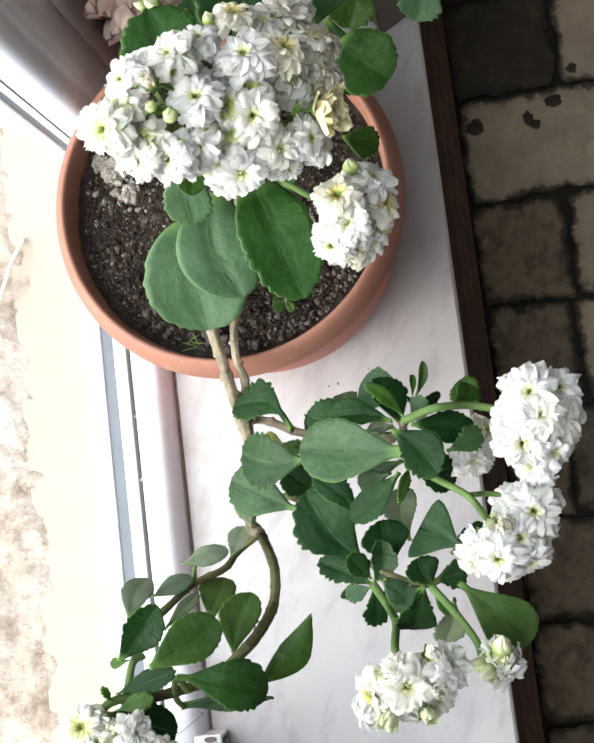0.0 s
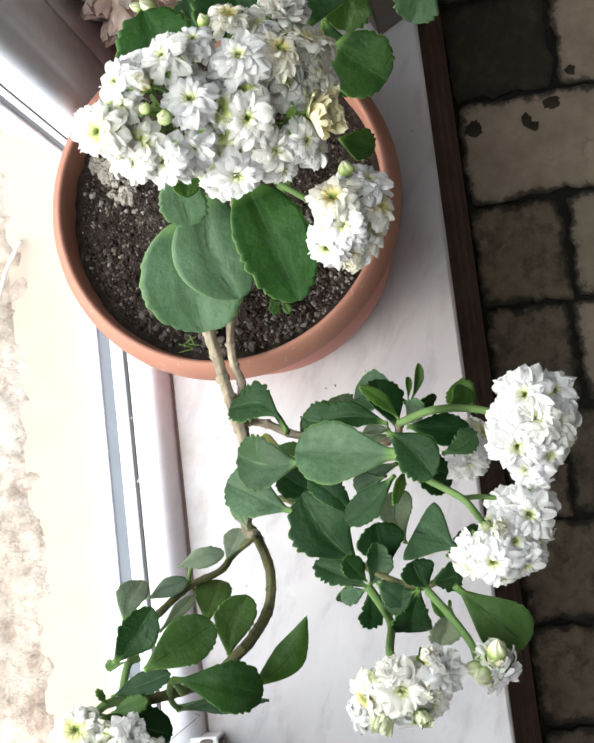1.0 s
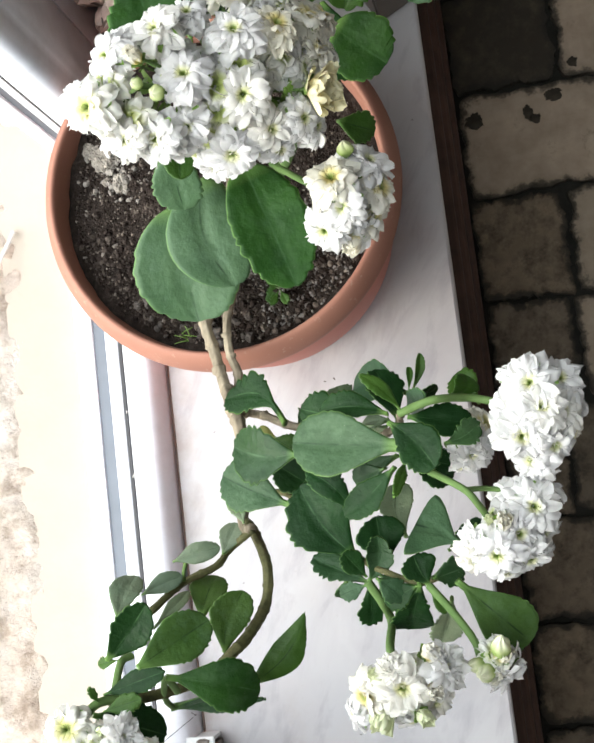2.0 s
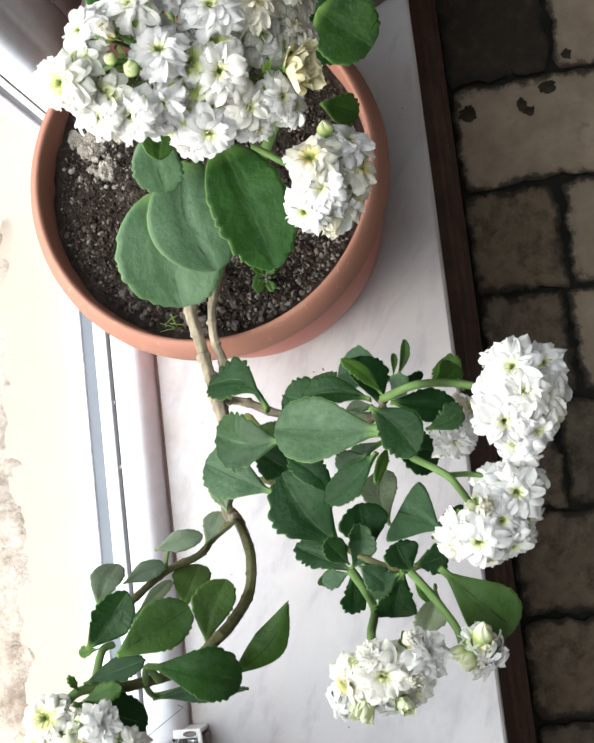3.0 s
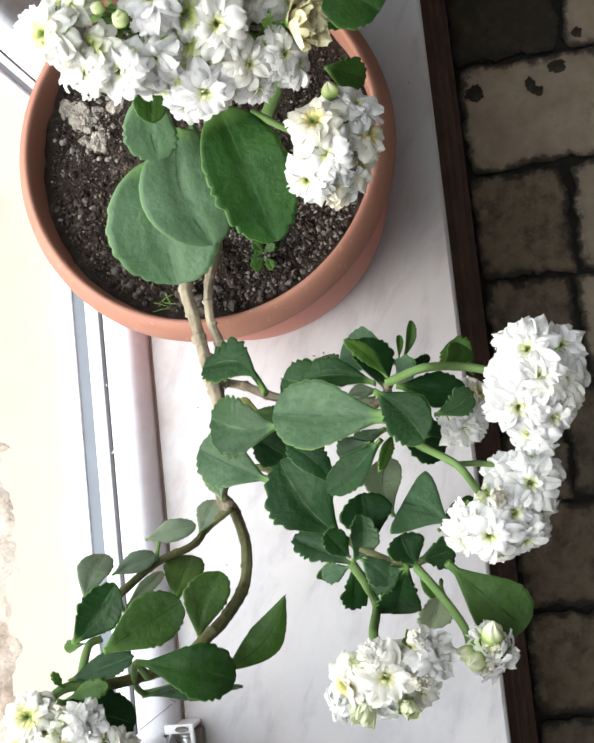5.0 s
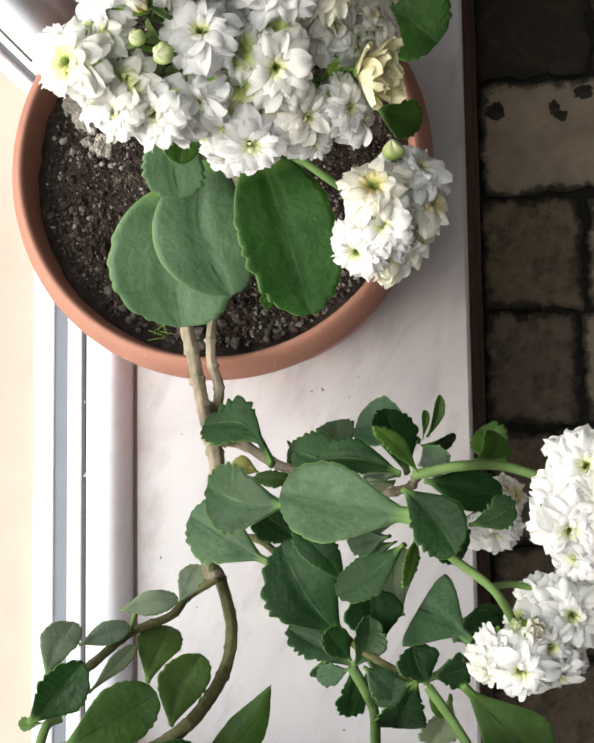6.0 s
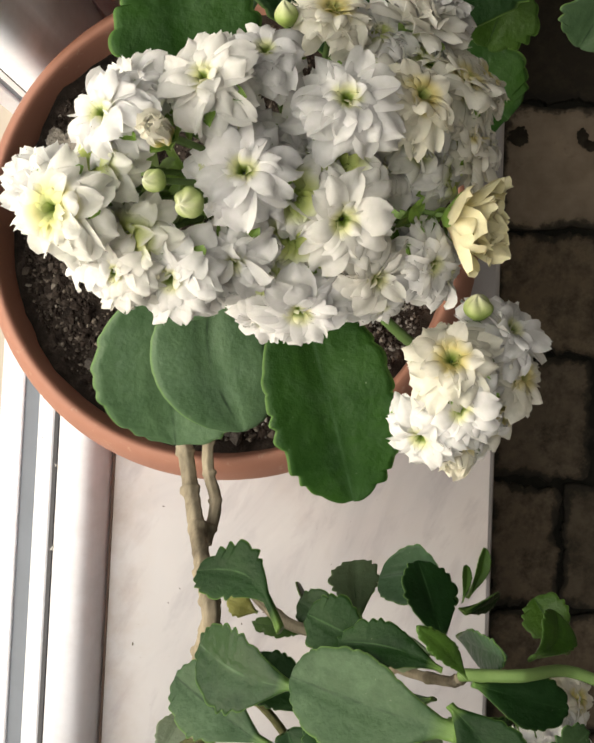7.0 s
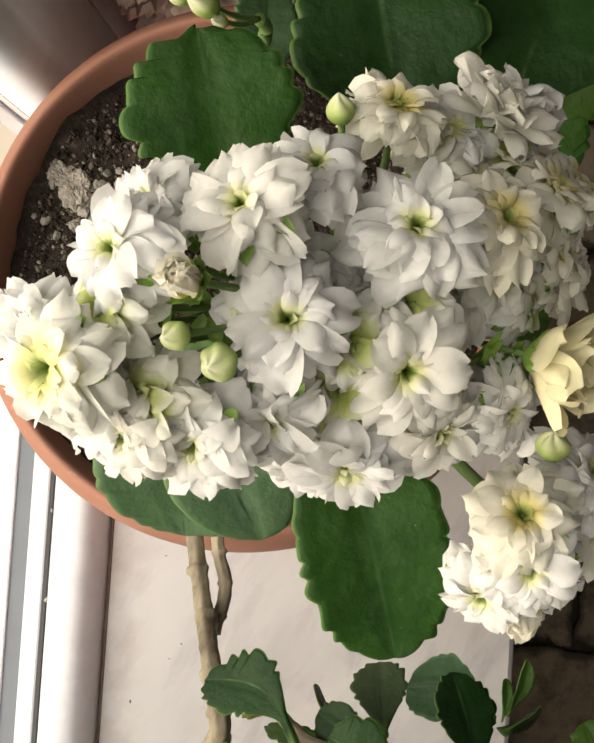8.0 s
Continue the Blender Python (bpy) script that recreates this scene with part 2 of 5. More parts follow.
LEAF = [
    mat_leaf("leaf_dark_green", (0.008, 0.027, 0.008), (0.017, 0.051, 0.015), 0.05, 0.38, 0.10, (0.055, 0.115, 0.05)),
    mat_leaf("leaf_waxy_green", (0.030, 0.068, 0.033), (0.053, 0.102, 0.053), 0.50, 0.44, 0.16),
    mat_leaf("leaf_bright_green", (0.028, 0.071, 0.010), (0.054, 0.114, 0.021), 0.10, 0.42, 0.18),
    mat_leaf("leaf_pale_underside", (0.17, 0.23, 0.145), (0.23, 0.28, 0.19), 0.3, 0.5),
    mat_leaf("leaf_mid_green", (0.016, 0.044, 0.016), (0.033, 0.071, 0.028), 0.25, 0.40, 0.18, (0.085, 0.15, 0.08)),
    mat_leaf("leaf_deep_green", (0.015, 0.047, 0.011), (0.028, 0.078, 0.015), 0.18, 0.42, 0.10, (0.045, 0.10, 0.04)),
    mat_leaf("leaf_sea_green", (0.056, 0.113, 0.055), (0.092, 0.160, 0.085), 0.45, 0.48, 0.28),
    mat_leaf("leaf_grey_green", (0.095, 0.135, 0.095), (0.145, 0.185, 0.135), 0.4, 0.5, 0.3),
    mat_leaf("leaf_fresh_green", (0.036, 0.080, 0.017), (0.066, 0.122, 0.033), 0.35, 0.44, 0.2),
    mat_leaf("leaf_yellowing", (0.17, 0.17, 0.045), (0.27, 0.25, 0.08), 0.1, 0.5, 0.2),
    mat_leaf("leaf_olive_grey", (0.055, 0.082, 0.046), (0.092, 0.125, 0.074), 0.3, 0.5, 0.2),
]
PETAL = mat_petal("white_petal", (0.966, 0.963, 0.970), (0.95, 0.955, 0.70), 0.62)
PETAL_CREAM = mat_petal("cream_petal", (0.97, 0.955, 0.905), (0.95, 0.875, 0.47), 0.60, 1.4)
PETAL_OLD = mat_petal("fading_petal", (0.95, 0.90, 0.66), (0.58, 0.42, 0.18), 0.4, 1.3)
PETAL_GREEN = mat_petal("greenish_petal", (0.87, 0.90, 0.70), (0.55, 0.66, 0.28))
PETAL_YELLOW = mat_petal("yellow_throated_petal", (0.97, 0.965, 0.94), (0.95, 0.93, 0.56), 0.60, 1.6)
PETAL_DEEP = mat_petal("sheltered_petal", (0.955, 0.955, 0.935), (0.74, 0.80, 0.36), 0.60, 1.9)
BUD = mat_bud()
SEPAL = mat_plain("sepal_green", (0.18, 0.31, 0.055), 0.5, 0.25, 200)
BARK = mat_woody("woody_stem", (0.06, 0.046, 0.03), (0.44, 0.375, 0.27), 300, (1.0, 0.16, 0.5))
OLIVE = mat_woody("olive_stem", (0.036, 0.040, 0.014), (0.150, 0.145, 0.062), 330)
GREENSTEM = mat_woody("green_stalk", (0.075, 0.145, 0.038), (0.145, 0.225, 0.075), 90)


# ---- mesh helpers ----
def mesh_of(name, bm, *materials):
    me = bpy.data.meshes.new(name)
    bmesh.ops.recalc_face_normals(bm, faces=bm.faces)
    bm.to_mesh(me)
    bm.free()
    for m in materials:
        me.materials.append(m)
    return me


def smooth(me):
    me.polygons.foreach_set("use_smooth", [True] * len(me.polygons))
    return me


def thing(name, label, category, at=(0, 0, 0), group="", kind=""):
    ob = new(name)
    ob.location = at
    ob.empty_display_size = 0.02
    return tagged(ob, label, category, group, kind)


def part(name, me, parent, label="", m=None):
    ob = new(name, me)
    ob.parent = parent
    if m is not None:
        ob.matrix_local = m
    if label:
        ob["label"] = label
    return ob


def structure(name, me, label, category):
    return tagged(new(name, me), label, category, kind="structure")


def box(bm, x0, x1, y0, y1, z0, z1, bevel=0.0, seg=2):
    r = bmesh.ops.create_cube(bm, size=1.0, matrix=Matrix.Translation(((x0 + x1) / 2, (y0 + y1) / 2, (z0 + z1) / 2)) @ Matrix.Diagonal((x1 - x0, y1 - y0, z1 - z0, 1)))
    if bevel:
        edges = list({e for v in r["verts"] for e in v.link_edges})
        bmesh.ops.bevel(bm, geom=edges, offset=bevel, segments=seg, affect="EDGES", profile=0.5)


def box_mesh(name, mat, *dims, bevel=0.0, seg=2):
    bm = bmesh.new()
    box(bm, *dims, bevel=bevel, seg=seg)
    return mesh_of(name, bm, mat)


def lathe(name, profile, mat, steps=96):
    bm = bmesh.new()
    rings = []
    for r, z in profile:
        rings.append([bm.verts.new((r * math.cos(2 * math.pi * i / steps), r * math.sin(2 * math.pi * i / steps), z)) for i in range(steps)])
    for a, b in zip(rings, rings[1:]):
        for i in range(steps):
            j = (i + 1) % steps
            bm.faces.new((a[i], a[j], b[j], b[i]))
    bm.faces.new(rings[0][::-1])
    bm.faces.new(rings[-1])
    return smooth(mesh_of(name, bm, mat))


def extrude_loop(name, mat, points, a, b):
    """A closed outline, its corners given at one end by a(p) and at the other by b(p)."""
    bm = bmesh.new()
    va, vb = [bm.verts.new(a(p)) for p in points], [bm.verts.new(b(p)) for p in points]
    n = len(points)
    for i in range(n):
        j = (i + 1) % n
        bm.faces.new((va[i], va[j], vb[j], vb[i]))
    bm.faces.new(va[::-1])
    bm.faces.new(vb)
    return mesh_of(name, bm, mat)


def smooth_path(points, per=8):
    """Catmull-Rom through the points."""
    ps = [Vector(p) for p in points]
    ps = [2 * ps[0] - ps[1], *ps, 2 * ps[-1] - ps[-2]]
    out = []
    for i in range(1, len(ps) - 2):
        p0, p1, p2, p3 = ps[i - 1 : i + 3]
        for k in range(per):
            t = k / per
            out.append(0.5 * (2 * p1 + (p2 - p0) * t + (2 * p0 - 5 * p1 + 4 * p2 - p3) * t * t + (3 * p1 - p0 - 3 * p2 + p3) * t ** 3))
    out.append(ps[-2])
    return out


def tube(bm, points, r0, r1, knots=0.0, sides=10, per=8, every=9, rough=0.0):
    """A tapering stem with swollen nodes along a smooth path."""
    path = smooth_path(points, per)
    n = len(path)
    up = Vector((0.13, 0.31, 0.94))
    prev = None
    for i, p in enumerate(path):
        d = (path[min(i + 1, n - 1)] - path[max(i - 1, 0)]).normalized()
        s = d.cross(up)
        if s.length < 0.05:
            s = d.cross(Vector((1, 0, 0)))
        s.normalize()
        u = s.cross(d)
        f = i / (n - 1)
        r = r0 + (r1 - r0) * f
        k = (i % every) / every
        node = math.exp(-((k - 0.5) / 0.065) ** 2)
        r *= 1 + knots * (0.7 * node - 0.2)
        ring = []
        for j in range(sides):
            a = 2 * math.pi * j / sides
            rr = r * (1 + 0.9 * knots * node * max(0.0, math.cos(a - 2.3 * (i // every))) + 0.5 * rough * math.cos(6 * a + 0.05 * i) + rough * (noise.noise(p * 260 + Vector((math.cos(a), math.sin(a), 0)) * 1.3)))
            ring.append(bm.verts.new(p + s * (rr * math.cos(a)) + u * (rr * math.sin(a))))
        if prev:
            for j in range(sides):
                bm.faces.new((prev[j], prev[(j + 1) % sides], ring[(j + 1) % sides], ring[j]))
        else:
            bm.faces.new(ring[::-1])
        prev = ring
    bm.faces.new(prev)

# ---- the setting ----
# sill of white marble, its front edge rounded
sill_section = [(-0.084, -0.030), (0.126, -0.030), (0.1305, -0.0275), (0.132, -0.023), (0.132, -0.004), (0.1312, -0.0014), (0.1294, 0.0), (-0.084, 0.0)]
structure("window_sill", extrude_loop("window_sill", MARBLE, sill_section, lambda p: (p[0], -1.2, p[1]), lambda p: (p[0], 1.1, p[1])),
          "polished white marble window sill with faint grey veins", "window sill")
# wall under the sill and around the window
structure("wall_under_sill", box_mesh("wall_under_sill", WALL, -0.142, 0.118, -1.2, 1.1, -0.36, -0.031), "dull beige painted wall below the sill", "wall")
structure("wall_window", box_mesh("wall_window", WALL, -0.20, -0.088, 0.128, 1.1, -0.03, 2.3), "brownish painted wall beside the window", "wall")
structure("wall_window_near", box_mesh("wall_window_near", WALL, -0.20, -0.088, -1.9, -1.15, -0.36, 2.3), "brownish painted wall beside the window", "wall")
# unseen pier, added to block sky light from the frame's near corner
structure("wall_pier", box_mesh("wall_pier", WALL, -0.20, -0.1415, -0.54, -0.402, -0.20, 1.95), "unseen plastered pier added to shade the frame's near corner", "wall")
structure("wall_over_window", box_mesh("wall_over_window", WALL, -0.20, -0.088, -1.15, 0.128, 1.95, 2.3), "brownish painted wall over the window", "wall")
structure("wall_window_far", box_mesh("wall_window_far", WALL, -0.20, -0.088, 1.1, 1.9, -0.36, 2.3), "brownish painted wall beside the window", "wall")
structure("wall_room", box_mesh("wall_room", ROOM, 1.7, 1.8, -1.9, 1.9, -0.36, 2.3), "plain painted wall across the room", "wall")
structure("wall_north", box_mesh("wall_north", ROOM, -0.2, 1.8, 1.9, 2.0, -0.36, 2.3), "plain painted wall closing the room", "wall")
structure("wall_south", box_mesh("wall_south", ROOM, -0.2, 1.8, -2.0, -1.9, -0.36, 2.3), "plain painted wall closing the room", "wall")
structure("ceiling", box_mesh("ceiling", CEIL, -0.2, 1.8, -2.0, 2.0, 2.3, 2.4), "plain pale ceiling", "ceiling")

# outside: a plastered ledge, then weathered stucco with a ragged edge, and the ground far out
structure("ledge", box_mesh("ledge", CREAM, -0.212, -0.142, -1.6, 1.6, -0.20, -0.012), "bright cream plastered ledge outside the window", "ledge")


def ragged_ledge():
    bm = bmesh.new()
    cols, rows = 90, 800
    grid = []
    for j in range(rows + 1):
        y = -1.3 + 2.6 * j / rows
        line = []
        for i in range(cols + 1):
            f = i / cols
            x = -0.183 - 0.012 * max(0, y) - 0.75 * f ** 1.7
            rise = min(1.0, (-0.183 - 0.012 * max(0, y) - x) / 0.032)
            z = -0.0165 + 0.0075 * rise + (0.0016 + 0.0040 * rise) * noise.fractal(Vector((x * 42, y * 42, 0)), 0.85, 2.1, 6) - 0.012 * f
            if i == 0:
                z = -0.018
            line.append(bm.verts.new((x, y, z)))
        grid.append(line)
    for a, b in zip(grid, grid[1:]):
        for i in range(cols):
            bm.faces.new((a[i], a[i + 1], b[i + 1], b[i]))
    return smooth(mesh_of("rough_ledge", bm, STUCCO))


structure("rough_ledge", ragged_ledge(), "rough weathered grey-beige stucco outside the window", "ledge")
structure("ground", box_mesh("ground", STUCCO, -400, 400, -400, 400, -0.6, -0.5), "pale stony ground outside", "ground")

# window frame: one section, mitred round the opening
Y0, Y1 = -0.345, 0.072


def frame_ring(name, mat, section):
    """section: (x, d) with d the rise from the sill towards the middle of the opening."""
    top = 1.93
    bm = bmesh.new()
    loops = []
    for x, d in section:
        loops.append([bm.verts.new(v) for v in ((x, Y0 - 0.02 + d, d), (x, Y1 + 0.02 - d, d), (x, Y1 + 0.02 - d, top - d), (x, Y0 - 0.02 + d, top - d))])
    n = len(section)
    for i in range(n):
        a, b = loops[i], loops[(i + 1) % n]
        for k in range(4):
            bm.faces.new((a[k], a[(k + 1) % 4], b[(k + 1) % 4], b[k]))
    return mesh_of(name, bm, mat)


window = tagged(new("window_1"), "white uPVC window frame standing open over the sill", "window", kind="structure")
frame_section = [(-0.1530, -0.034), (-0.1530, 0.0015), (-0.1522, 0.0024), (-0.1410, 0.0030), (-0.1395, 0.004), (-0.1387, 0.0035), (-0.1384, 0.001), (-0.1285, 0.001), (-0.1278, 0.0075), (-0.1268, 0.0090), (-0.1176, 0.0130), (-0.1166, 0.0125), (-0.1166, 0.009),
                 (-0.1126, 0.009), (-0.1126, 0.0150), (-0.1116, 0.0172), (-0.1100, 0.0180), (-0.1040, 0.0186), (-0.1005, 0.0187), (-0.0975, 0.0185), (-0.0948, 0.0180), (-0.0925, 0.0171), (-0.0906, 0.0158), (-0.0890, 0.0138), (-0.0877, 0.0108), (-0.0869, 0.0064), (-0.0863, 0.0010), (-0.0845, -0.0015), (-0.0845, -0.034)]
frame_me = frame_ring("window_frame", UPVC, frame_section)
frame_me.polygons.foreach_set("use_smooth", [1 if abs(p.normal.x) > 0.02 and p.center.x > -0.1118 else 0 for p in frame_me.polygons])
part("window_frame", frame_me, window)
part("glazing_gasket", frame_ring("glazing_gasket", GASKET, [(-0.1164, 0.0088), (-0.1163, 0.0130), (-0.1157, 0.0146), (-0.1137, 0.0146), (-0.1128, 0.0130), (-0.1128, 0.0088)]), window, "black rubber gasket")
part("drain_channel", frame_ring("drain_channel", CHANNEL, [(-0.1383, 0.0012), (-0.1383, 0.0022), (-0.1287, 0.0022), (-0.1287, 0.0012)]), window, "grey metal channel")
part("caulk_line", box_mesh("caulk_line", CAULK, -0.0848, -0.0834, -1.1, 1.05, -0.001, 0.0009, bevel=0.0005), window, "brown dirty sealant joint")
# the mitre shows as a fine dark line across the frame's near corner
bm = bmesh.new()
def on_frame(x, y):
    for (xa, da), (xb, db) in zip(frame_section[14:], frame_section[15:]):
        if xa <= x <= xb:
            return (x, y, da + (db - da) * (x - xa) / (xb - xa))


tube(bm, [on_frame(-0.0870 - 0.0018 * k / 3, -0.3306 + 0.0030 * k / 3) for k in range(4)], 0.00022, 0.00022, 0, 6, 2)
tube(bm, [on_frame(-0.0870 - 0.0244 * k / 16, -0.3306 - 0.0158 * k / 16) for k in range(17)], 0.00022, 0.00022, 0, 6, 2)
part("mitre_joint", mesh_of("mitre_joint", bm, GASKET), window, "fine dark mitre line")
bm = bmesh.new()
for k in range(92):
    bmesh.ops.create_icosphere(bm, subdivisions=1, radius=0.0005 if k % 2 else 0.0003, matrix=Matrix.Translation((-0.1238, -0.345 + 0.0045 * k, 0.0102)) @ Matrix.Diagonal((0.6, 1, 0.4, 1)))
part("weep_holes", mesh_of("weep_holes", bm, CHANNEL), window, "row of tiny grey holes")
# casing between frame and wall
structure("window_post", box_mesh("window_post", UPVC, -0.1405, -0.0845, 0.128, 0.160, -0.03, 1.95), "white window post", "window post")
structure("window_post_near", box_mesh("window_post_near", UPVC, -0.1405, -0.0845, -0.42, -0.401, -0.03, 1.95), "white window post", "window post")

# floor: dark joints below, stones laid on top
structure("floor", box_mesh("floor", JOINT, -0.2, 1.8, -2.0, 2.0, -0.46, -0.3605), "stone floor with wide black joints", "floor")
baseboard = structure("baseboard", extrude_loop("baseboard", DARKWOOD, [(0.118, -0.36), (0.1575, -0.36), (0.1575, -0.335), (0.1560, -0.331), (0.1520, -0.330), (0.1510, -0.325), (0.1500, -0.312), (0.1470, -0.3075), (0.1430, -0.3065), (0.1420, -0.302), (0.1395, -0.30), (0.118, -0.30)], lambda p: (p[0], -1.2, p[1]), lambda p: (p[0], 1.1, p[1])), "dark brown wooden skirting under the sill", "baseboard")

# unseen second sash further along, same section; its opening is added for light
structure("window_rail", box_mesh("window_rail", UPVC, -0.1405, -0.0845, -1.15, -0.42, -0.03, 0.019, bevel=0.003), "white rail of an unseen second window, added to let in light", "window rail")

# ---- the flower pot and its soil ----
pot = thing("flower_pot", "terracotta-coloured plastic flower pot with a thick rolled rim", "flower pot")
part("body", lathe("pot_body", [(0.001, 0.0), (0.086, 0.0), (0.090, 0.003), (0.0955, 0.025), (0.0985, 0.050), (0.0990, 0.070), (0.0975, 0.090), (0.0945, 0.107), (0.0930, 0.110), (0.0915, 0.100), (0.082, 0.01), (0.001, 0.008)], POT_BODY), pot, "reddish lower body of the pot")
part("rim", lathe("pot_rim", [(0.0945, 0.108), (0.0985, 0.1085), (0.1025, 0.110), (0.1050, 0.117), (0.1078, 0.128), (0.1095, 0.1355), (0.1103, 0.1400), (0.1101, 0.1425), (0.1090, 0.1460), (0.1073, 0.1500), (0.1053, 0.1535), (0.1035, 0.1555), (0.1020, 0.1564), (0.1009, 0.1564), (0.1000, 0.1555), (0.0995, 0.1535), (0.0990, 0.148), (0.0978, 0.127), (0.0958, 0.117), (0.0935, 0.104)], POT, 128), pot, "rolled rim of the pot")

SOIL_Z = 0.139


def soil_height(x, y):
    r = math.hypot(x, y) / 0.096
    p = Vector((x, y, 0))
    return SOIL_Z + 0.006 * noise.fractal(p * 45, 1.0, 2.0, 4) + 0.004 * (1 - r * r) - 0.002


def soil_mesh():
    bm = bmesh.new()
    n, rings = 120, 60
    prev = None
    centre = bm.verts.new((0, 0, soil_height(0, 0)))
    for k in range(1, rings + 1):
        r = 0.0990 * k / rings
        ring = []
        for i in range(n):
            a = 2 * math.pi * i / n
            x, y = r * math.cos(a), r * math.sin(a)
            ring.append(bm.verts.new((x, y, soil_height(x, y) + 0.0012 * noise.noise(Vector((x, y, 0)) * 420))))
        for i in range(n):
            j = (i + 1) % n
            if prev:
                bm.faces.new((prev[i], prev[j], ring[j], ring[i]))
            else:
                bm.faces.new((centre, ring[i], ring[j]))
        prev = ring
    return smooth(mesh_of("potting_soil", bm, SOIL))


soil = tagged(new("potting_soil", soil_mesh()), "dark crumbly potting soil filling the terracotta pot", "soil", kind="stuff")

ICO = bmesh.new()
bmesh.ops.create_icosphere(ICO, subdivisions=1, radius=1.0)
ICO_V = [v.co.copy() for v in ICO.verts]
ICO_F = [[v.index for v in f.verts] for f in ICO.faces]
ICO.free()


def crumbs(name, mat, count, size, spread, rng, flat=0.7):
    """Loose lumps strewn over the soil, each its own island."""
    verts, faces = [], []
    for _ in range(count):
        x, y = spread(rng)
        s = size(rng)
        turn = Euler((rng.uniform(0, 6), rng.uniform(0, 6), rng.uniform(0, 6))).to_matrix()
        sx, sy, sz = s * rng.uniform(0.6, 1.5), s * rng.uniform(0.6, 1.1), s * flat
        at = Vector((x, y, soil_height(x, y) + s * 0.25))
        base = len(verts)
        for v in ICO_V:
            q = Vector((v.x * sx, v.y * sy, v.z * sz)) * rng.uniform(0.72, 1.22)
            verts.append(at + turn @ q)
        faces += [[base + i for i in f] for f in ICO_F]
    me = bpy.data.meshes.new(name)
    me.from_pydata(verts, [], faces)
    me.materials.append(mat)
    return me


def over_pot(rng):
    r, a = 0.093 * math.sqrt(rng.random()), rng.uniform(0, 2 * math.pi)
    return r * math.cos(a), r * math.sin(a)


def near_rim(rng):
    r, a = rng.uniform(0.07, 0.0935), rng.uniform(math.radians(190), math.radians(330))
    return r * math.cos(a), r * math.sin(a)


rng = random.Random(4)
tagged(new("soil_crumbs", crumbs("soil_crumbs", CLOD, 19000, lambda g: 0.00035 + 0.0012 * g.random() ** 2.6, over_pot, rng)), "loose crumbs of soil and bark on the potting soil", "soil", kind="stuff")
tagged(new("soil_clods", crumbs("soil_clods", CLOD, 420, lambda g: 0.0010 + 0.0020 * g.random() ** 2, near_rim, rng)), "coarse grey clods of soil along the pot's rim", "soil", kind="stuff")


def low_rim(rng):
    r, a = rng.uniform(0.078, 0.094), rng.uniform(math.radians(226), math.radians(292))
    return r * math.cos(a), r * math.sin(a)


STONY = mat_plain("grey_soil_lump", (0.085, 0.072, 0.062), 0.95, 0.5, 300, bump=0.9, dist=0.002)
tagged(new("soil_lumps", crumbs("soil_lumps", STONY, 26, lambda g: 0.0018 + 0.0026 * g.random() ** 1.5, low_rim, rng, 0.75)), "grey stony lumps along the pot's rim", "soil", kind="stuff")


def gritty(rng):
    r, a = 0.094 * math.sqrt(rng.uniform(0.25, 1)), rng.uniform(math.radians(282), math.radians(345))
    return r * math.cos(a), r * math.sin(a)


GRIT = mat_plain("grey_grit", (0.19, 0.175, 0.16), 0.95, 0.6, 500, bump=0.6)
tagged(new("grit", crumbs("grit", GRIT, 900, lambda g: 0.0004 + 0.0011 * g.random() ** 2, gritty, rng, 0.8)), "pale grey grit strewn over the potting soil", "grit", kind="stuff")
PERLITE = mat_plain("pale_lump", (0.27, 0.245, 0.215), 0.95, 0.35, 240, bump=0.8, dist=0.002)


def lump_spot(g):
    return g.gauss(-0.064, 0.009), g.gauss(0.022, 0.011)


tagged(new("pale_lumps", crumbs("pale_lumps", PERLITE, 260, lambda g: 0.0005 + 0.0022 * g.random() ** 4, lump_spot, rng, 0.8)), "pale chalky lumps lying on the potting soil", "soil", kind="stuff")


def chalk_lump(at, size, seed):
    """A pitted, chalky lump half sunk in the soil."""
    bm = bmesh.new()
    bmesh.ops.create_icosphere(bm, subdivisions=5, radius=1.0)
    for v in bm.verts:
        d = noise.fractal(v.co * 1.5 + Vector((seed, 0, 0)), 0.9, 2.1, 6)
        v.co *= 1 + 0.42 * d + 0.10 * noise.fractal(v.co * 9 + Vector((0, seed, 0)), 0.6, 2.2, 4)
        v.co = Vector((v.co.x * size[0], v.co.y * size[1], v.co.z * size[2]))
    m = Matrix.Translation((at[0], at[1], soil_height(*at) + size[2] * 0.25)) @ Matrix.Rotation(seed, 4, "Z")
    ob = new("chalky_lump", mesh_of("chalky_lump", bm, CHALK))
    ob.matrix_world = m
    return tagged(ob, "pale chalky lump half sunk in the potting soil", "lump")


CHALK = mat_plain("chalky_crust", (0.34, 0.305, 0.26), 0.95, 0.6, 330, bump=0.9, dist=0.002)
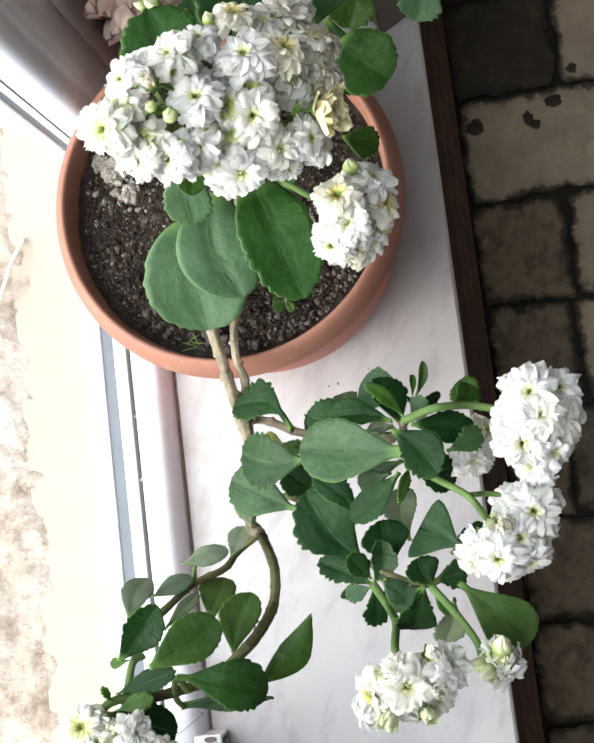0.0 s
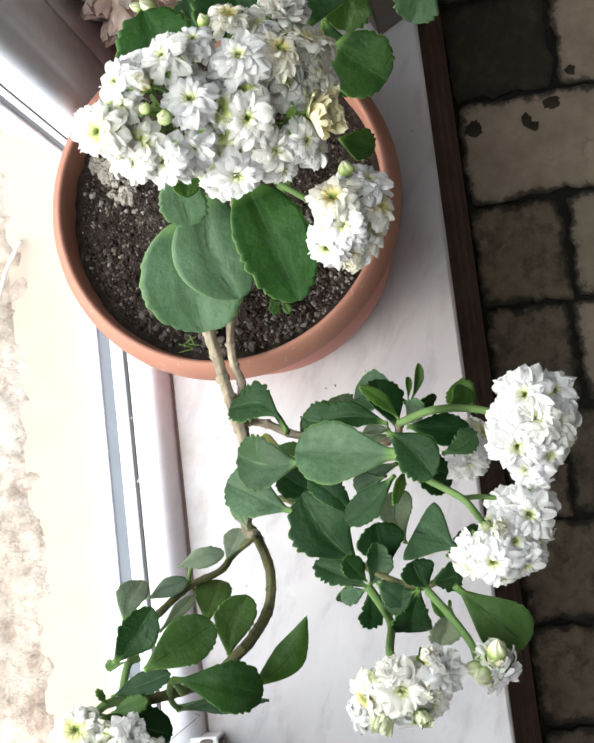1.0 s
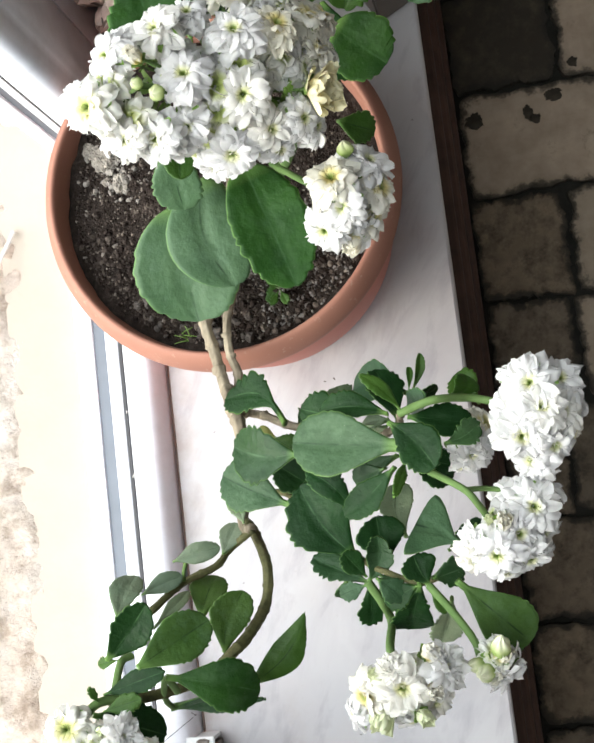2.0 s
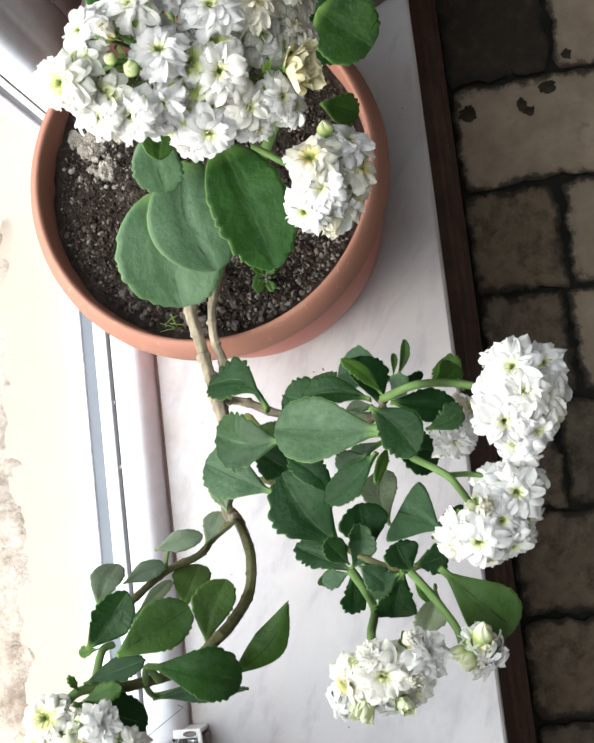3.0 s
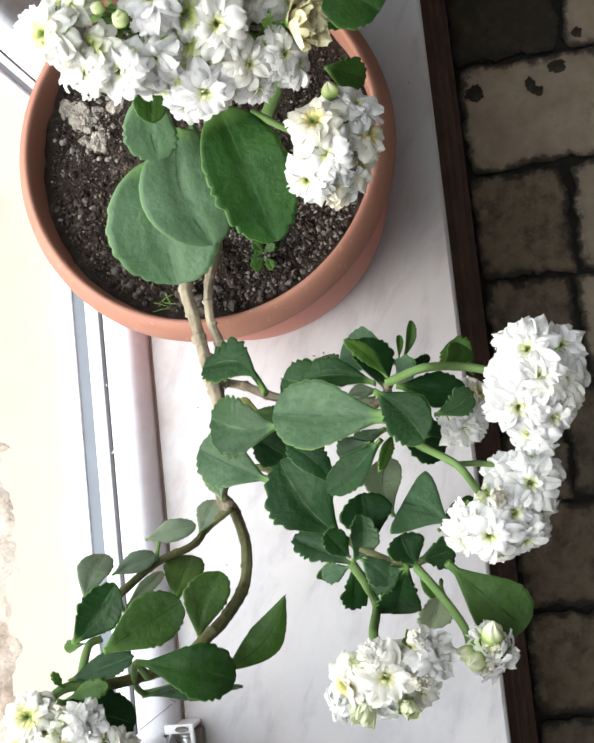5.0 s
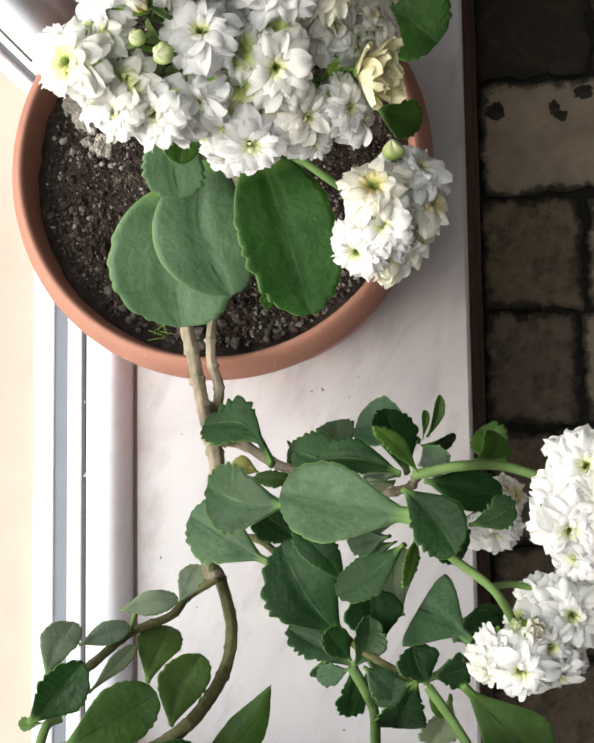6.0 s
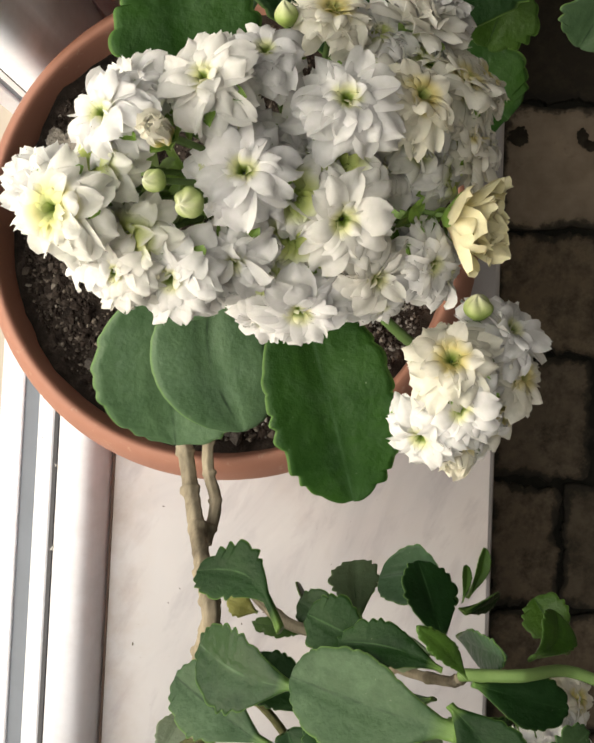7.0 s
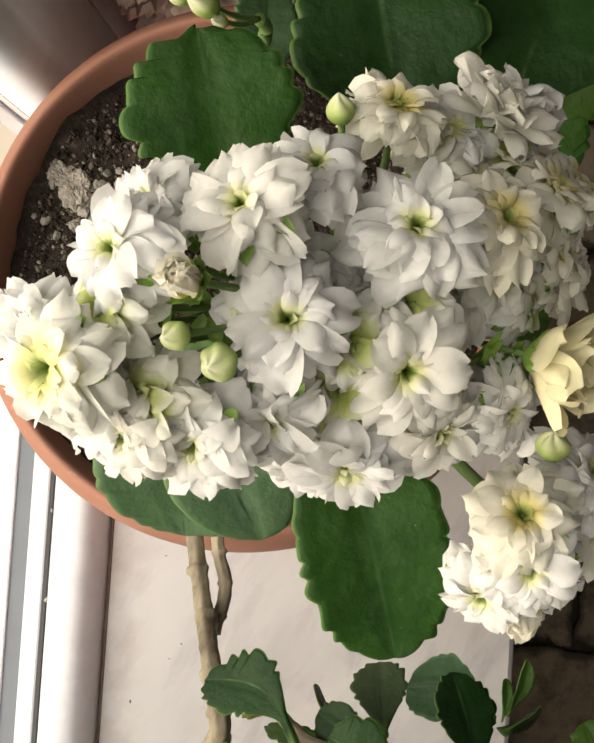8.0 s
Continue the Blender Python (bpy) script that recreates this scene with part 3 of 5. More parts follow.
for at, size, seed in (((-0.0715, 0.0330), (0.0100, 0.0075, 0.0055), 2.2), ((-0.0800, 0.0395), (0.0050, 0.0042, 0.0035), 2.0), ((-0.0620, 0.0150), (0.0048, 0.0065, 0.0035), 3.1), ((-0.0720, 0.0180), (0.0022, 0.0020, 0.0018), 4.4), ((-0.0480, 0.0360), (0.0040, 0.0080, 0.0035), 5.3)):
    chalk_lump(at, size, seed)

# ---- the kalanchoe ----
plant = thing("kalanchoe", "trailing kalanchoe with scalloped green leaves and double white flowers", "potted plant", (0, 0, SOIL_Z))
plant_inv = Matrix.Translation((0, 0, -SOIL_Z))
LENS = Vector((0.12, -0.16, 0.70))
leaf_count = [0]


def leaf(base, tip, side, tone=0, um=0.58, sway=0.0, teeth=1.0, petiole=0.07, bend=0.05, cup=0.08, roll=0.0, sharp=0, round_tip=0.5, full=0.9, stalk=0.13, fold=None, turn=None):
    """A fleshy leaf from base to tip. side is half its breadth as a vector across the blade, or its breadth in metres, in which case
    the upper side is turned to the open space over the sill and rolled about its length by roll degrees. um: where along it the blade is broadest."""
    rng = random.Random(17 * leaf_count[0] + 5)
    leaf_count[0] += 1
    base, tip = Vector(base), Vector(tip)
    ax = tip - base
    length = ax.length
    ax.normalize()
    if isinstance(side, float):
        up = LENS - (base + tip) / 2
        up = Matrix.Rotation(radians(roll), 3, ax) @ (up - ax * up.dot(ax)).normalized()
        half = 1.05 * side / 2 / max(math.cos(radians(roll)), 0.35)
        side = ax.cross(up) * -1
    else:
        side = Vector(side)
        half = side.length
        side.normalize()
    up = ax.cross(side)
    nu, nv = 96, 12
    crease = rng.uniform(-0.03, 0.11)
    fold = crease if fold is None else fold
    twist = rng.uniform(-0.2, 0.2) if turn is None else turn
    tip_curl = rng.uniform(-0.10, 0.05)
    ph = rng.random()
    top = (um - petiole) / (1 - petiole)

    def breadth(u):
        b = max(0.0, (u - petiole) / (1 - petiole))
        if b < top:
            f = b / top
            f = math.sin(math.pi / 2 * f) ** (1.0 if sharp else full) * (1 if sharp or full < 0.7 else 0.55 + 0.45 * f)
        else:
            g = (b - top) / (1 - top)
            f = max(0.0, 1 - g ** 2.2) ** round_tip if not sharp else max(0.0, 1 - g ** 1.4)
        f += stalk * (1 - min(1, b / top)) ** 1.5
        return half * max(f, 0.003)

    # the margin, its run, and rounded teeth that point towards the tip
    us = [1 - (1 - i / nu) ** 1.45 for i in range(nu + 1)]
    rim = [(u * length, breadth(u)) for u in us]
    run = [0.0]
    for (xa, wa), (xb, wb) in zip(rim, rim[1:]):
        run.append(run[-1] + math.hypot(xb - xa, wb - wa))
    pitch = 0.0020 + 0.110 * 2 * half
    start = run[next(i for i, u in enumerate(us) if u > petiole + 0.30 * (1 - petiole))]
    size = [[rng.uniform(0.15, 1.4) for _ in range(60)] for _ in (0, 1)]
    shift = [rng.random(), rng.random()]
    sides = []
    for k in (0, 1):
        line = []
        for i, (x, w) in enumerate(rim):
            (xa, wa), (xb, wb) = rim[max(0, i - 1)], rim[min(nu, i + 1)]
            d = math.hypot(xb - xa, wb - wa) or 1
            nx, nw = -(wb - wa) / d, (xb - xa) / d
            r = (run[i] - start) / pitch + shift[k]
            r += 0.30 * math.sin(1.9 * r + 6 * shift[k]) * min(1.0, max(0.0, r))
            h = 0.0
            if r > 0:
                g = r % 1.0
                h = teeth * pitch * 0.30 * size[k][int(r)] * (math.sin(math.pi * g ** 1.7) ** 0.85 - 0.55) * min(1.0, r * 0.7)
            line.append((x + nx * h, max(0.0, w + nw * h)))
        sides.append(line)
    thick = 0.0007 + 0.014 * half
    bm = bmesh.new()
    uvl = bm.loops.layers.uv.new("UVMap")
    tops, bots = [], []
    for i, u in enumerate(us):
        trow, brow = [], []
        for j in range(nv + 1):
            v = 2 * j / nv - 1
            vv = math.copysign(abs(v) ** 0.85, v)
            ex, ew = sides[v > 0][i]
            w = ew * abs(vv)
            x = rim[i][0] + (ex - rim[i][0]) * abs(vv) ** 2
            f = rim[i][1] / half
            z = bend * length * 4 * u * (1 - u) + cup * half * vv * vv * 1.6 * f
            z += 0.05 * half * vv * vv * math.sin(ph * 20 + (3 if v > 0 else 0) + u * 9) * f
            z -= 0.09 * half * math.exp(-(vv / 0.09) ** 2) * f * min(1.0, 0.25 + 2.5 * u)
            z += fold * w + tip_curl * length * u ** 3 + twist * math.copysign(w, v) * u
            c = base + ax * x + side * (math.copysign(w, v) + sway * length * math.sin(math.pi * u)) + up * z
            t = thick * (1 - 0.75 * vv ** 4) * (1 + 1.6 * (1 - min(1, u * 3)))
            trow.append(bm.verts.new(c + up * t))
            brow.append(bm.verts.new(c - up * t))
        tops.append(trow)
        bots.append(brow)

    def face(vs, uvs):
        f = bm.faces.new(vs)
        for lp, uv in zip(f.loops, uvs):
            lp[uvl].uv = uv

    for i in range(nu):
        for j in range(nv):
            uv = [(us[i], j / nv), (us[i + 1], j / nv), (us[i + 1], (j + 1) / nv), (us[i], (j + 1) / nv)]
            face((tops[i][j], tops[i + 1][j], tops[i + 1][j + 1], tops[i][j + 1]), uv)
            face((bots[i][j + 1], bots[i + 1][j + 1], bots[i + 1][j], bots[i][j]), uv[::-1])
        for j, e in ((0, 0.0), (nv, 1.0)):
            face((tops[i][j], bots[i][j], bots[i + 1][j], tops[i + 1][j]), [(us[i], e)] * 4)
    for i in (0, nu):
        for j in range(nv):
            face((tops[i][j], tops[i][j + 1], bots[i][j + 1], bots[i][j]), [(us[i], 0.3)] * 4)
    me = smooth(mesh_of("leaf", bm, LEAF[tone]))
    return part("leaf", me, plant, "", plant_inv)


def stem(name, r0, r1, *points):
    bm = bmesh.new()
    woody = name == "stem"
    bark = woody and r0 >= 0.0023 and points[0][1] > -0.175
    tube(bm, points, r0, r1, 0.30 if bark else 0.15 if woody else 0.05, 24, 24, 17, 0.13 if woody else 0.04)
    return part(name, smooth(mesh_of(name, bm, BARK if bark else OLIVE if woody else GREENSTEM)), plant, "", plant_inv)


stem("stem", .0035, .0033, (-0.0184, -0.0474, 0.1250), (-0.0116, -0.0815, 0.1650), (-0.0066, -0.1028, 0.1700), (0.0005, -0.1234, 0.1839), (0.0113, -0.1416, 0.2161), (0.0169, -0.1524, 0.2317), (0.0071, -0.1733, 0.1920), (0.0052, -0.1977, 0.1959), (0.0107, -0.2025, 0.2000))
stem("stem", .0026, .0025, (0.0016, -0.0448, 0.1250), (0.0047, -0.0621, 0.1500), (0.0021, -0.0841, 0.1680), (0.0024, -0.1031, 0.1720), (0.0070, -0.1183, 0.1766), (0.0051, -0.1331, 0.1850))
stem("stem", .0023, .0016, (0.0132, -0.1416, 0.2192), (0.0255, -0.1447, 0.2123), (0.0441, -0.1536, 0.2300), (0.0676, -0.1591, 0.2250), (0.0816, -0.1650, 0.2350), (0.0965, -0.1620, 0.2620), (0.0995, -0.1580, 0.2740))
stem("stem", .0027, .0028, (0.0080, -0.1986, 0.2000), (0.0061, -0.2054, 0.1748), (0.0185, -0.2216, 0.2106), (0.0160, -0.2394, 0.2120), (0.0100, -0.2519, 0.2307), (0.0016, -0.2598, 0.2411), (-0.0179, -0.2728, 0.2200), (-0.0415, -0.2762, 0.2350), (-0.0565, -0.2749, 0.2500))
stem("stem", .0020, .0018, (0.0107, -0.2025, 0.2000), (-0.0047, -0.2118, 0.1933), (-0.0103, -0.2190, 0.2022), (-0.0262, -0.2252, 0.2126), (-0.0390, -0.2365, 0.2302), (-0.0592, -0.2509, 0.2250))
stem("flower_stalk", .0019, .0017, (0.0995, -0.1570, 0.2744), (0.1150, -0.1539, 0.2853), (0.1312, -0.1542, 0.2740), (0.1498, -0.1602, 0.2765))
stem("flower_stalk", .0016, .0014, (0.1007, -0.1773, 0.2911), (0.1126, -0.1859, 0.2906), (0.1239, -0.1936, 0.3048), (0.1289, -0.2007, 0.3031), (0.1343, -0.2117, 0.2825))
stem("flower_stalk", .0012, .0011, (0.1239, -0.1936, 0.3048), (0.1322, -0.1941, 0.2940), (0.1414, -0.1961, 0.2926))
stem("flower_stalk", .0021, .0019, (0.0734, -0.2309, 0.2502), (0.0784, -0.2409, 0.2472), (0.0809, -0.2511, 0.2389), (0.0841, -0.2553, 0.2900), (0.0853, -0.2636, 0.2970))
stem("flower_stalk", .0018, .0016, (0.1025, -0.2333, 0.2721), (0.1108, -0.2439, 0.2774), (0.1190, -0.2567, 0.2830), (0.1208, -0.2649, 0.2850))
stem("stem", .0016, .0013, (0.0057, -0.1901, 0.1920), (0.0294, -0.1847, 0.2100), (0.0492, -0.1995, 0.2250), (0.0712, -0.2204, 0.2460), (0.0846, -0.2278, 0.2550), (0.1007, -0.2331, 0.2600), (0.1160, -0.2246, 0.2620))
stem("flower_stalk", .002, .0018, (-0.0536, -0.2693, 0.2500), (-0.0530, -0.2581, 0.2400), (-0.0488, -0.2560, 0.2350))
stem("flower_stalk", .0024, .002, (-0.0469, -0.2739, 0.2450), (-0.0599, -0.2736, 0.2580), (-0.0671, -0.2819, 0.2650))
stem("stem", .0038, .003, (-0.0191, -0.0466, 0.1220), (0.0017, -0.0380, 0.1650), (0.0326, -0.0388, 0.2600), (0.0476, -0.0352, 0.3450))
stem("flower_stalk", .003, .0025, (-0.0178, -0.0417, 0.1250), (0.0447, -0.0377, 0.2400), (0.0741, -0.0315, 0.3100), (0.0803, -0.0209, 0.3500))
stem("flower_stalk", .0015, .0013, (0.0577, -0.0390, 0.2900), (0.0777, -0.0606, 0.3200), (0.0915, -0.0724, 0.3400))
stem("flower_stalk", .0018, .0014, (-0.0275, -0.2752, 0.2350), (-0.0291, -0.2669, 0.2450), (-0.0343, -0.2736, 0.2350), (-0.0359, -0.2802, 0.2280), (-0.0346, -0.2850, 0.2220))
stem("flower_stalk", .0011, .0010, (-0.0263, -0.2256, 0.2100), (-0.0235, -0.2200, 0.2180), (-0.0193, -0.2134, 0.2260))

leaf((0.0993, -0.1715, 0.2829), (0.0489, -0.1635, 0.2618), (-0.0026, -0.0148, 0.0007), 1, 0.57, sway=0.01, teeth=.4, petiole=.10, stalk=.2)
leaf((0.0942, -0.1566, 0.2725), (0.0625, -0.1504, 0.2690), (-0.0016, -0.0067, 0.0023), 0, 0.60, sway=-0.07, teeth=1.2)
leaf((0.1000, -0.1554, 0.2834), (0.0868, -0.1405, 0.2976), (-0.0023, -0.0024, 0.0004), 2, 0.55, sway=-0.05, teeth=.7)
leaf((0.1008, -0.1439, 0.2233), (0.0736, -0.1381, 0.2150), (-0.0023, -0.0103, 0.0004), 1, 0.55, sway=-0.17, teeth=.5, cup=.2)
leaf((0.0594, -0.1589, 0.2217), (0.0435, -0.1443, 0.2025), (0.0015, -0.0044, -0.0046), 10, 0.60, sway=-0.06)
leaf((0.0674, -0.1523, 0.2217), (0.0642, -0.1344, 0.2025), (-0.0091, -0.0006, 0.0009), 10, 0.60, sway=0.03)
leaf((0.1040, -0.1423, 0.2222), (0.1094, -0.1248, 0.2221), (-0.0023, 0.0007, 0.0009), 2, 0.60, sway=-0.06, teeth=.3, cup=.4)
leaf((0.1023, -0.1430, 0.2283), (0.1035, -0.1308, 0.2234), (-0.0017, 0.0002, 0.0001), 2, 0.60, sway=-0.04, teeth=.3, cup=.4)
leaf((0.1029, -0.1591, 0.2760), (0.1307, -0.1654, 0.2728), (0.0016, 0.0078, -0.0019), 0, 0.55, sway=-0.01, teeth=.6)
leaf((0.0956, -0.1617, 0.2914), (0.1134, -0.1835, 0.2991), (0.0078, 0.0061, -0.0009), 0, 0.58, sway=0.06, teeth=1.1)
leaf((0.1210, -0.1527, 0.2656), (0.1303, -0.1414, 0.2478), (-0.0049, 0.0035, -0.0003), 2, 0.62, sway=-0.17, teeth=.5)
leaf((0.1024, -0.1464, 0.2268), (0.1161, -0.1425, 0.2130), 0.0058, roll=40, tone=0, um=0.56)
leaf((0.1020, -0.1531, 0.2324), (0.1137, -0.1497, 0.2776), 0.0123, tone=1, um=0.56)
leaf((0.1181, -0.1737, 0.2970), (0.1333, -0.1661, 0.2921), (-0.0026, 0.0047, -0.0008), 4, 0.60, sway=-0.11, teeth=1.2)
leaf((0.1024, -0.1774, 0.2784), (0.1185, -0.1821, 0.2716), 0.0138, tone=0, um=0.56)
leaf((0.0957, -0.1807, 0.2907), (0.0709, -0.1990, 0.2838), (0.0039, -0.0059, 0.0015), 0, 0.55, sway=0.05, teeth=.7)
leaf((0.0993, -0.1794, 0.2811), (0.0965, -0.1918, 0.3109), (0.0021, -0.0012, -0.0003), 2, 0.55, sway=-0.01, teeth=.8)
leaf((0.0721, -0.1983, 0.2620), (0.0543, -0.1774, 0.2680), (-0.0050, -0.0044, 0.0004), 0, 0.62, sway=-0.09, teeth=1.1, bend=.14)
leaf((0.0695, -0.2187, 0.2486), (0.0469, -0.1839, 0.2539), (-0.0131, -0.0086, 0.0003), 0, 0.55, sway=0.07, teeth=1.0)
leaf((0.0495, -0.1683, 0.2543), (0.0142, -0.1604, 0.2387), (-0.0026, -0.0135, -0.0011), 4, 0.58, sway=0.08, teeth=1.1)
leaf((0.0399, -0.1921, 0.2397), (0.0055, -0.1744, 0.2269), (-0.0061, -0.0111, 0.0011), 1, 0.62, sway=0.02, teeth=.8, petiole=.12)
leaf((0.0078, -0.1985, 0.2060), (0.0037, -0.1823, 0.2060), 0.0103, tone=3, turn=0, um=0.56)
leaf((0.0425, -0.1527, 0.2455), (0.0121, -0.1366, 0.2342), (-0.0052, -0.0098, -0.0002), 0, 0.66, sway=-0.24, petiole=.26, cup=.1, stalk=.16, teeth=1.3, round_tip=.7)
leaf((0.0723, -0.2284, 0.2469), (0.0641, -0.2163, 0.2542), 0.0108, tone=0, um=0.56)
leaf((0.0726, -0.2320, 0.2420), (0.0467, -0.2181, 0.2377), (-0.0033, -0.0055, 0.0023), 4, 0.60, sway=0.01, teeth=1.2)
leaf((0.0716, -0.2328, 0.2449), (0.0591, -0.2363, 0.2454), 0.0088, tone=1, um=0.56)
leaf((0.0729, -0.2328, 0.2423), (0.0710, -0.2515, 0.2407), (0.0061, -0.0004, -0.0026), 0, 0.68, sway=0.03, teeth=1.3)
leaf((0.0737, -0.2305, 0.2478), (0.0812, -0.2102, 0.2578), (-0.0062, 0.0017, 0.0011), 4, 0.62, sway=-0.12, teeth=1.0, cup=.35)
leaf((0.0840, -0.2226, 0.2475), (0.0812, -0.2019, 0.2513), (-0.0112, -0.0021, 0.0033), 0, 0.60, sway=0.05, teeth=.7)
leaf((0.0927, -0.2133, 0.2360), (0.0924, -0.1869, 0.2290), (-0.0087, 0.0002, 0.0010), 3, 0.60, sway=0.14, teeth=.4)
leaf((0.1183, -0.2188, 0.2624), (0.0993, -0.2070, 0.2613), (-0.0085, -0.0131, 0.0053), 6, 0.90, sway=-0.07, teeth=.15, petiole=.2, round_tip=.35)
leaf((0.1163, -0.2139, 0.2420), (0.1316, -0.2108, 0.2453), (-0.0004, 0.0040, -0.0017), 0, 0.55, sway=0.01, teeth=.7)
leaf((0.1020, -0.2335, 0.2667), (0.0971, -0.2200, 0.2671), (-0.0073, -0.0027, 0.0030), 0, 0.60, sway=0.06, teeth=.8)
leaf((0.1038, -0.2308, 0.2651), (0.1177, -0.2280, 0.2594), (-0.0008, 0.0067, 0.0014), 4, 0.60, sway=-0.02, teeth=1.2)
leaf((0.0981, -0.2327, 0.2620), (0.0904, -0.2542, 0.2450), (0.0094, -0.0023, -0.0014), 0, 0.78, sway=-0.01, teeth=1.0)
leaf((0.1107, -0.2424, 0.2480), (0.1024, -0.2640, 0.2320), (0.0070, -0.0018, -0.0011), 3, 0.62, sway=0.03, teeth=1.1)
leaf((0.1148, -0.2327, 0.2700), (0.1434, -0.2631, 0.2620), (0.0092, 0.0088, -0.0006), 8, 0.66, sway=0.00, teeth=.3, petiole=.12)
leaf((0.0788, -0.2282, 0.2494), (0.0893, -0.2347, 0.2483), (0.0017, 0.0031, -0.0015), 1, 0.60, sway=-0.06)
leaf((0.0975, -0.2338, 0.2618), (0.0809, -0.2405, 0.2534), 0.0122, tone=0, um=0.56)
leaf((-0.0072, -0.2139, 0.1968), (-0.0001, -0.1977, 0.1908), (-0.0062, 0.0024, -0.0009), 7, 0.60, sway=-0.02, teeth=.6, petiole=.03)
leaf((-0.0259, -0.2131, 0.2260), (-0.0019, -0.2086, 0.2240), (-0.0010, 0.0053, 0.0000), 7, 0.50, sway=0.02, teeth=.4, petiole=.06)
leaf((-0.0446, -0.2281, 0.2240), (-0.0239, -0.2210, 0.2200), (-0.0016, 0.0049, 0.0005), 7, 0.55, sway=0.04, teeth=.3, petiole=.06)
leaf((-0.0506, -0.2371, 0.2460), (-0.0458, -0.2184, 0.2269), (-0.0076, 0.0023, 0.0003), 7, 0.58, sway=0.07, teeth=.5, petiole=.04)
leaf((-0.0593, -0.2556, 0.2419), (-0.0351, -0.2301, 0.2472), (-0.0068, 0.0057, 0.0041), 0, 0.56, sway=-0.02, teeth=.9, petiole=.04, cup=.2)
leaf((-0.0321, -0.2422, 0.2463), (-0.0234, -0.2305, 0.2150), (-0.0032, 0.0022, -0.0001), 3, 0.55, sway=-0.01, teeth=.4)
leaf((-0.0154, -0.2429, 0.2220), (-0.0117, -0.2236, 0.2000), (-0.0095, 0.0016, -0.0002), 8, 0.58, sway=0.02, teeth=.4, petiole=.03)
leaf((-0.0037, -0.2594, 0.2286), (0.0091, -0.2313, 0.2288), (-0.0090, 0.0041, 0.0032), 8, 0.58, sway=0.11, teeth=.55, petiole=.04)
leaf((-0.0311, -0.2557, 0.2790), (-0.0024, -0.2405, 0.2579), (-0.0056, 0.0100, -0.0004), 8, 0.55, sway=0.00, teeth=.5, petiole=.03)
leaf((-0.0280, -0.2656, 0.2500), (0.0129, -0.2784, 0.2350), 0.0237, tone=5, bend=.22, petiole=.12, turn=.2, um=0.62, teeth=.7)
leaf((-0.0567, -0.2702, 0.2550), (-0.0250, -0.2613, 0.2600), 0.0110, tone=0, um=0.56)
leaf((0.0081, -0.2759, 0.2250), (0.0369, -0.2448, 0.2200), (-0.0060, 0.0057, 0.0006), 2, 0.50, sway=-0.12, teeth=.25, petiole=.0, bend=-.06, sharp=1, fold=-.3)
leaf((-0.0355, -0.2847, 0.2220), (0.0111, -0.2876, 0.2150), 0.0077, tone=1, roll=62, bend=-.05, sharp=1, um=0.56)
leaf((-0.0661, -0.2799, 0.2500), (-0.0336, -0.2941, 0.2400), 0.0206, tone=0, um=0.56)
leaf((-0.0552, -0.2767, 0.2620), (-0.0364, -0.2723, 0.2620), 0.0088, tone=2, um=0.56)
leaf((-0.0552, -0.2569, 0.2400), (-0.0668, -0.2588, 0.2350), 0.0053, tone=2, um=0.56)
leaf((-0.0589, -0.2722, 0.2600), (-0.0604, -0.2650, 0.2650), 0.0038, tone=2, um=0.56)
leaf((0.0062, -0.0392, 0.2512), (0.0019, -0.0952, 0.2318), (0.0250, 0.0002, -0.0061), 6, 0.55, sway=-0.06, full=.5, teeth=.5, petiole=.0, fold=.03, bend=.02)
leaf((0.0234, -0.0387, 0.2850), (0.0310, -0.0882, 0.2720), (0.0169, 0.0035, -0.0035), 6, 0.55, sway=-0.13, full=.5, teeth=.12, petiole=.02, cup=-.03, bend=.02, fold=.10)
leaf((0.0196, -0.0364, 0.3200), (0.0191, -0.0584, 0.3050), (0.0104, 0.0010, -0.0018), 6, 0.60, sway=-0.02, full=.6, teeth=.8, petiole=.02)
leaf((0.0534, -0.0535, 0.3380), (0.0688, -0.1041, 0.3305), (0.0144, 0.0049, -0.0033), 5, 0.52, sway=0.00, full=.55, teeth=.85, petiole=.02)
leaf((0.0302, -0.0384, 0.3450), (0.0290, -0.0573, 0.3450), 0.0125, tone=2, teeth=.15, um=0.56)
leaf((0.0173, -0.0163, 0.2350), (0.0226, -0.0525, 0.2250), 0.0143, tone=0, roll=25, um=0.56)
leaf((0.0290, -0.0582, 0.1400), (0.0219, -0.0723, 0.1400), 0.0059, tone=2, um=0.56)
leaf((0.0286, -0.0592, 0.1450), (0.0390, -0.0636, 0.1450), 0.0064, tone=0, um=0.56)
leaf((0.0306, -0.0148, 0.3500), (0.0231, 0.0185, 0.3600), 0.0324, tone=5, petiole=.02, um=0.52)
leaf((0.0634, 0.0030, 0.3300), (0.0551, 0.0441, 0.3400), 0.0392, tone=0, um=0.50)
leaf((0.0842, 0.0099, 0.3300), (0.0952, 0.0473, 0.3300), 0.0345, tone=0, um=0.50)
leaf((0.0269, 0.0254, 0.2900), (0.0233, 0.0606, 0.2800), 0.0162, tone=1, um=0.56)
leaf((0.0882, 0.0447, 0.2350), (0.1128, 0.0236, 0.2280), 0.0330, tone=5, petiole=.01, turn=0, teeth=.9, full=.6, fold=.04, um=0.57)
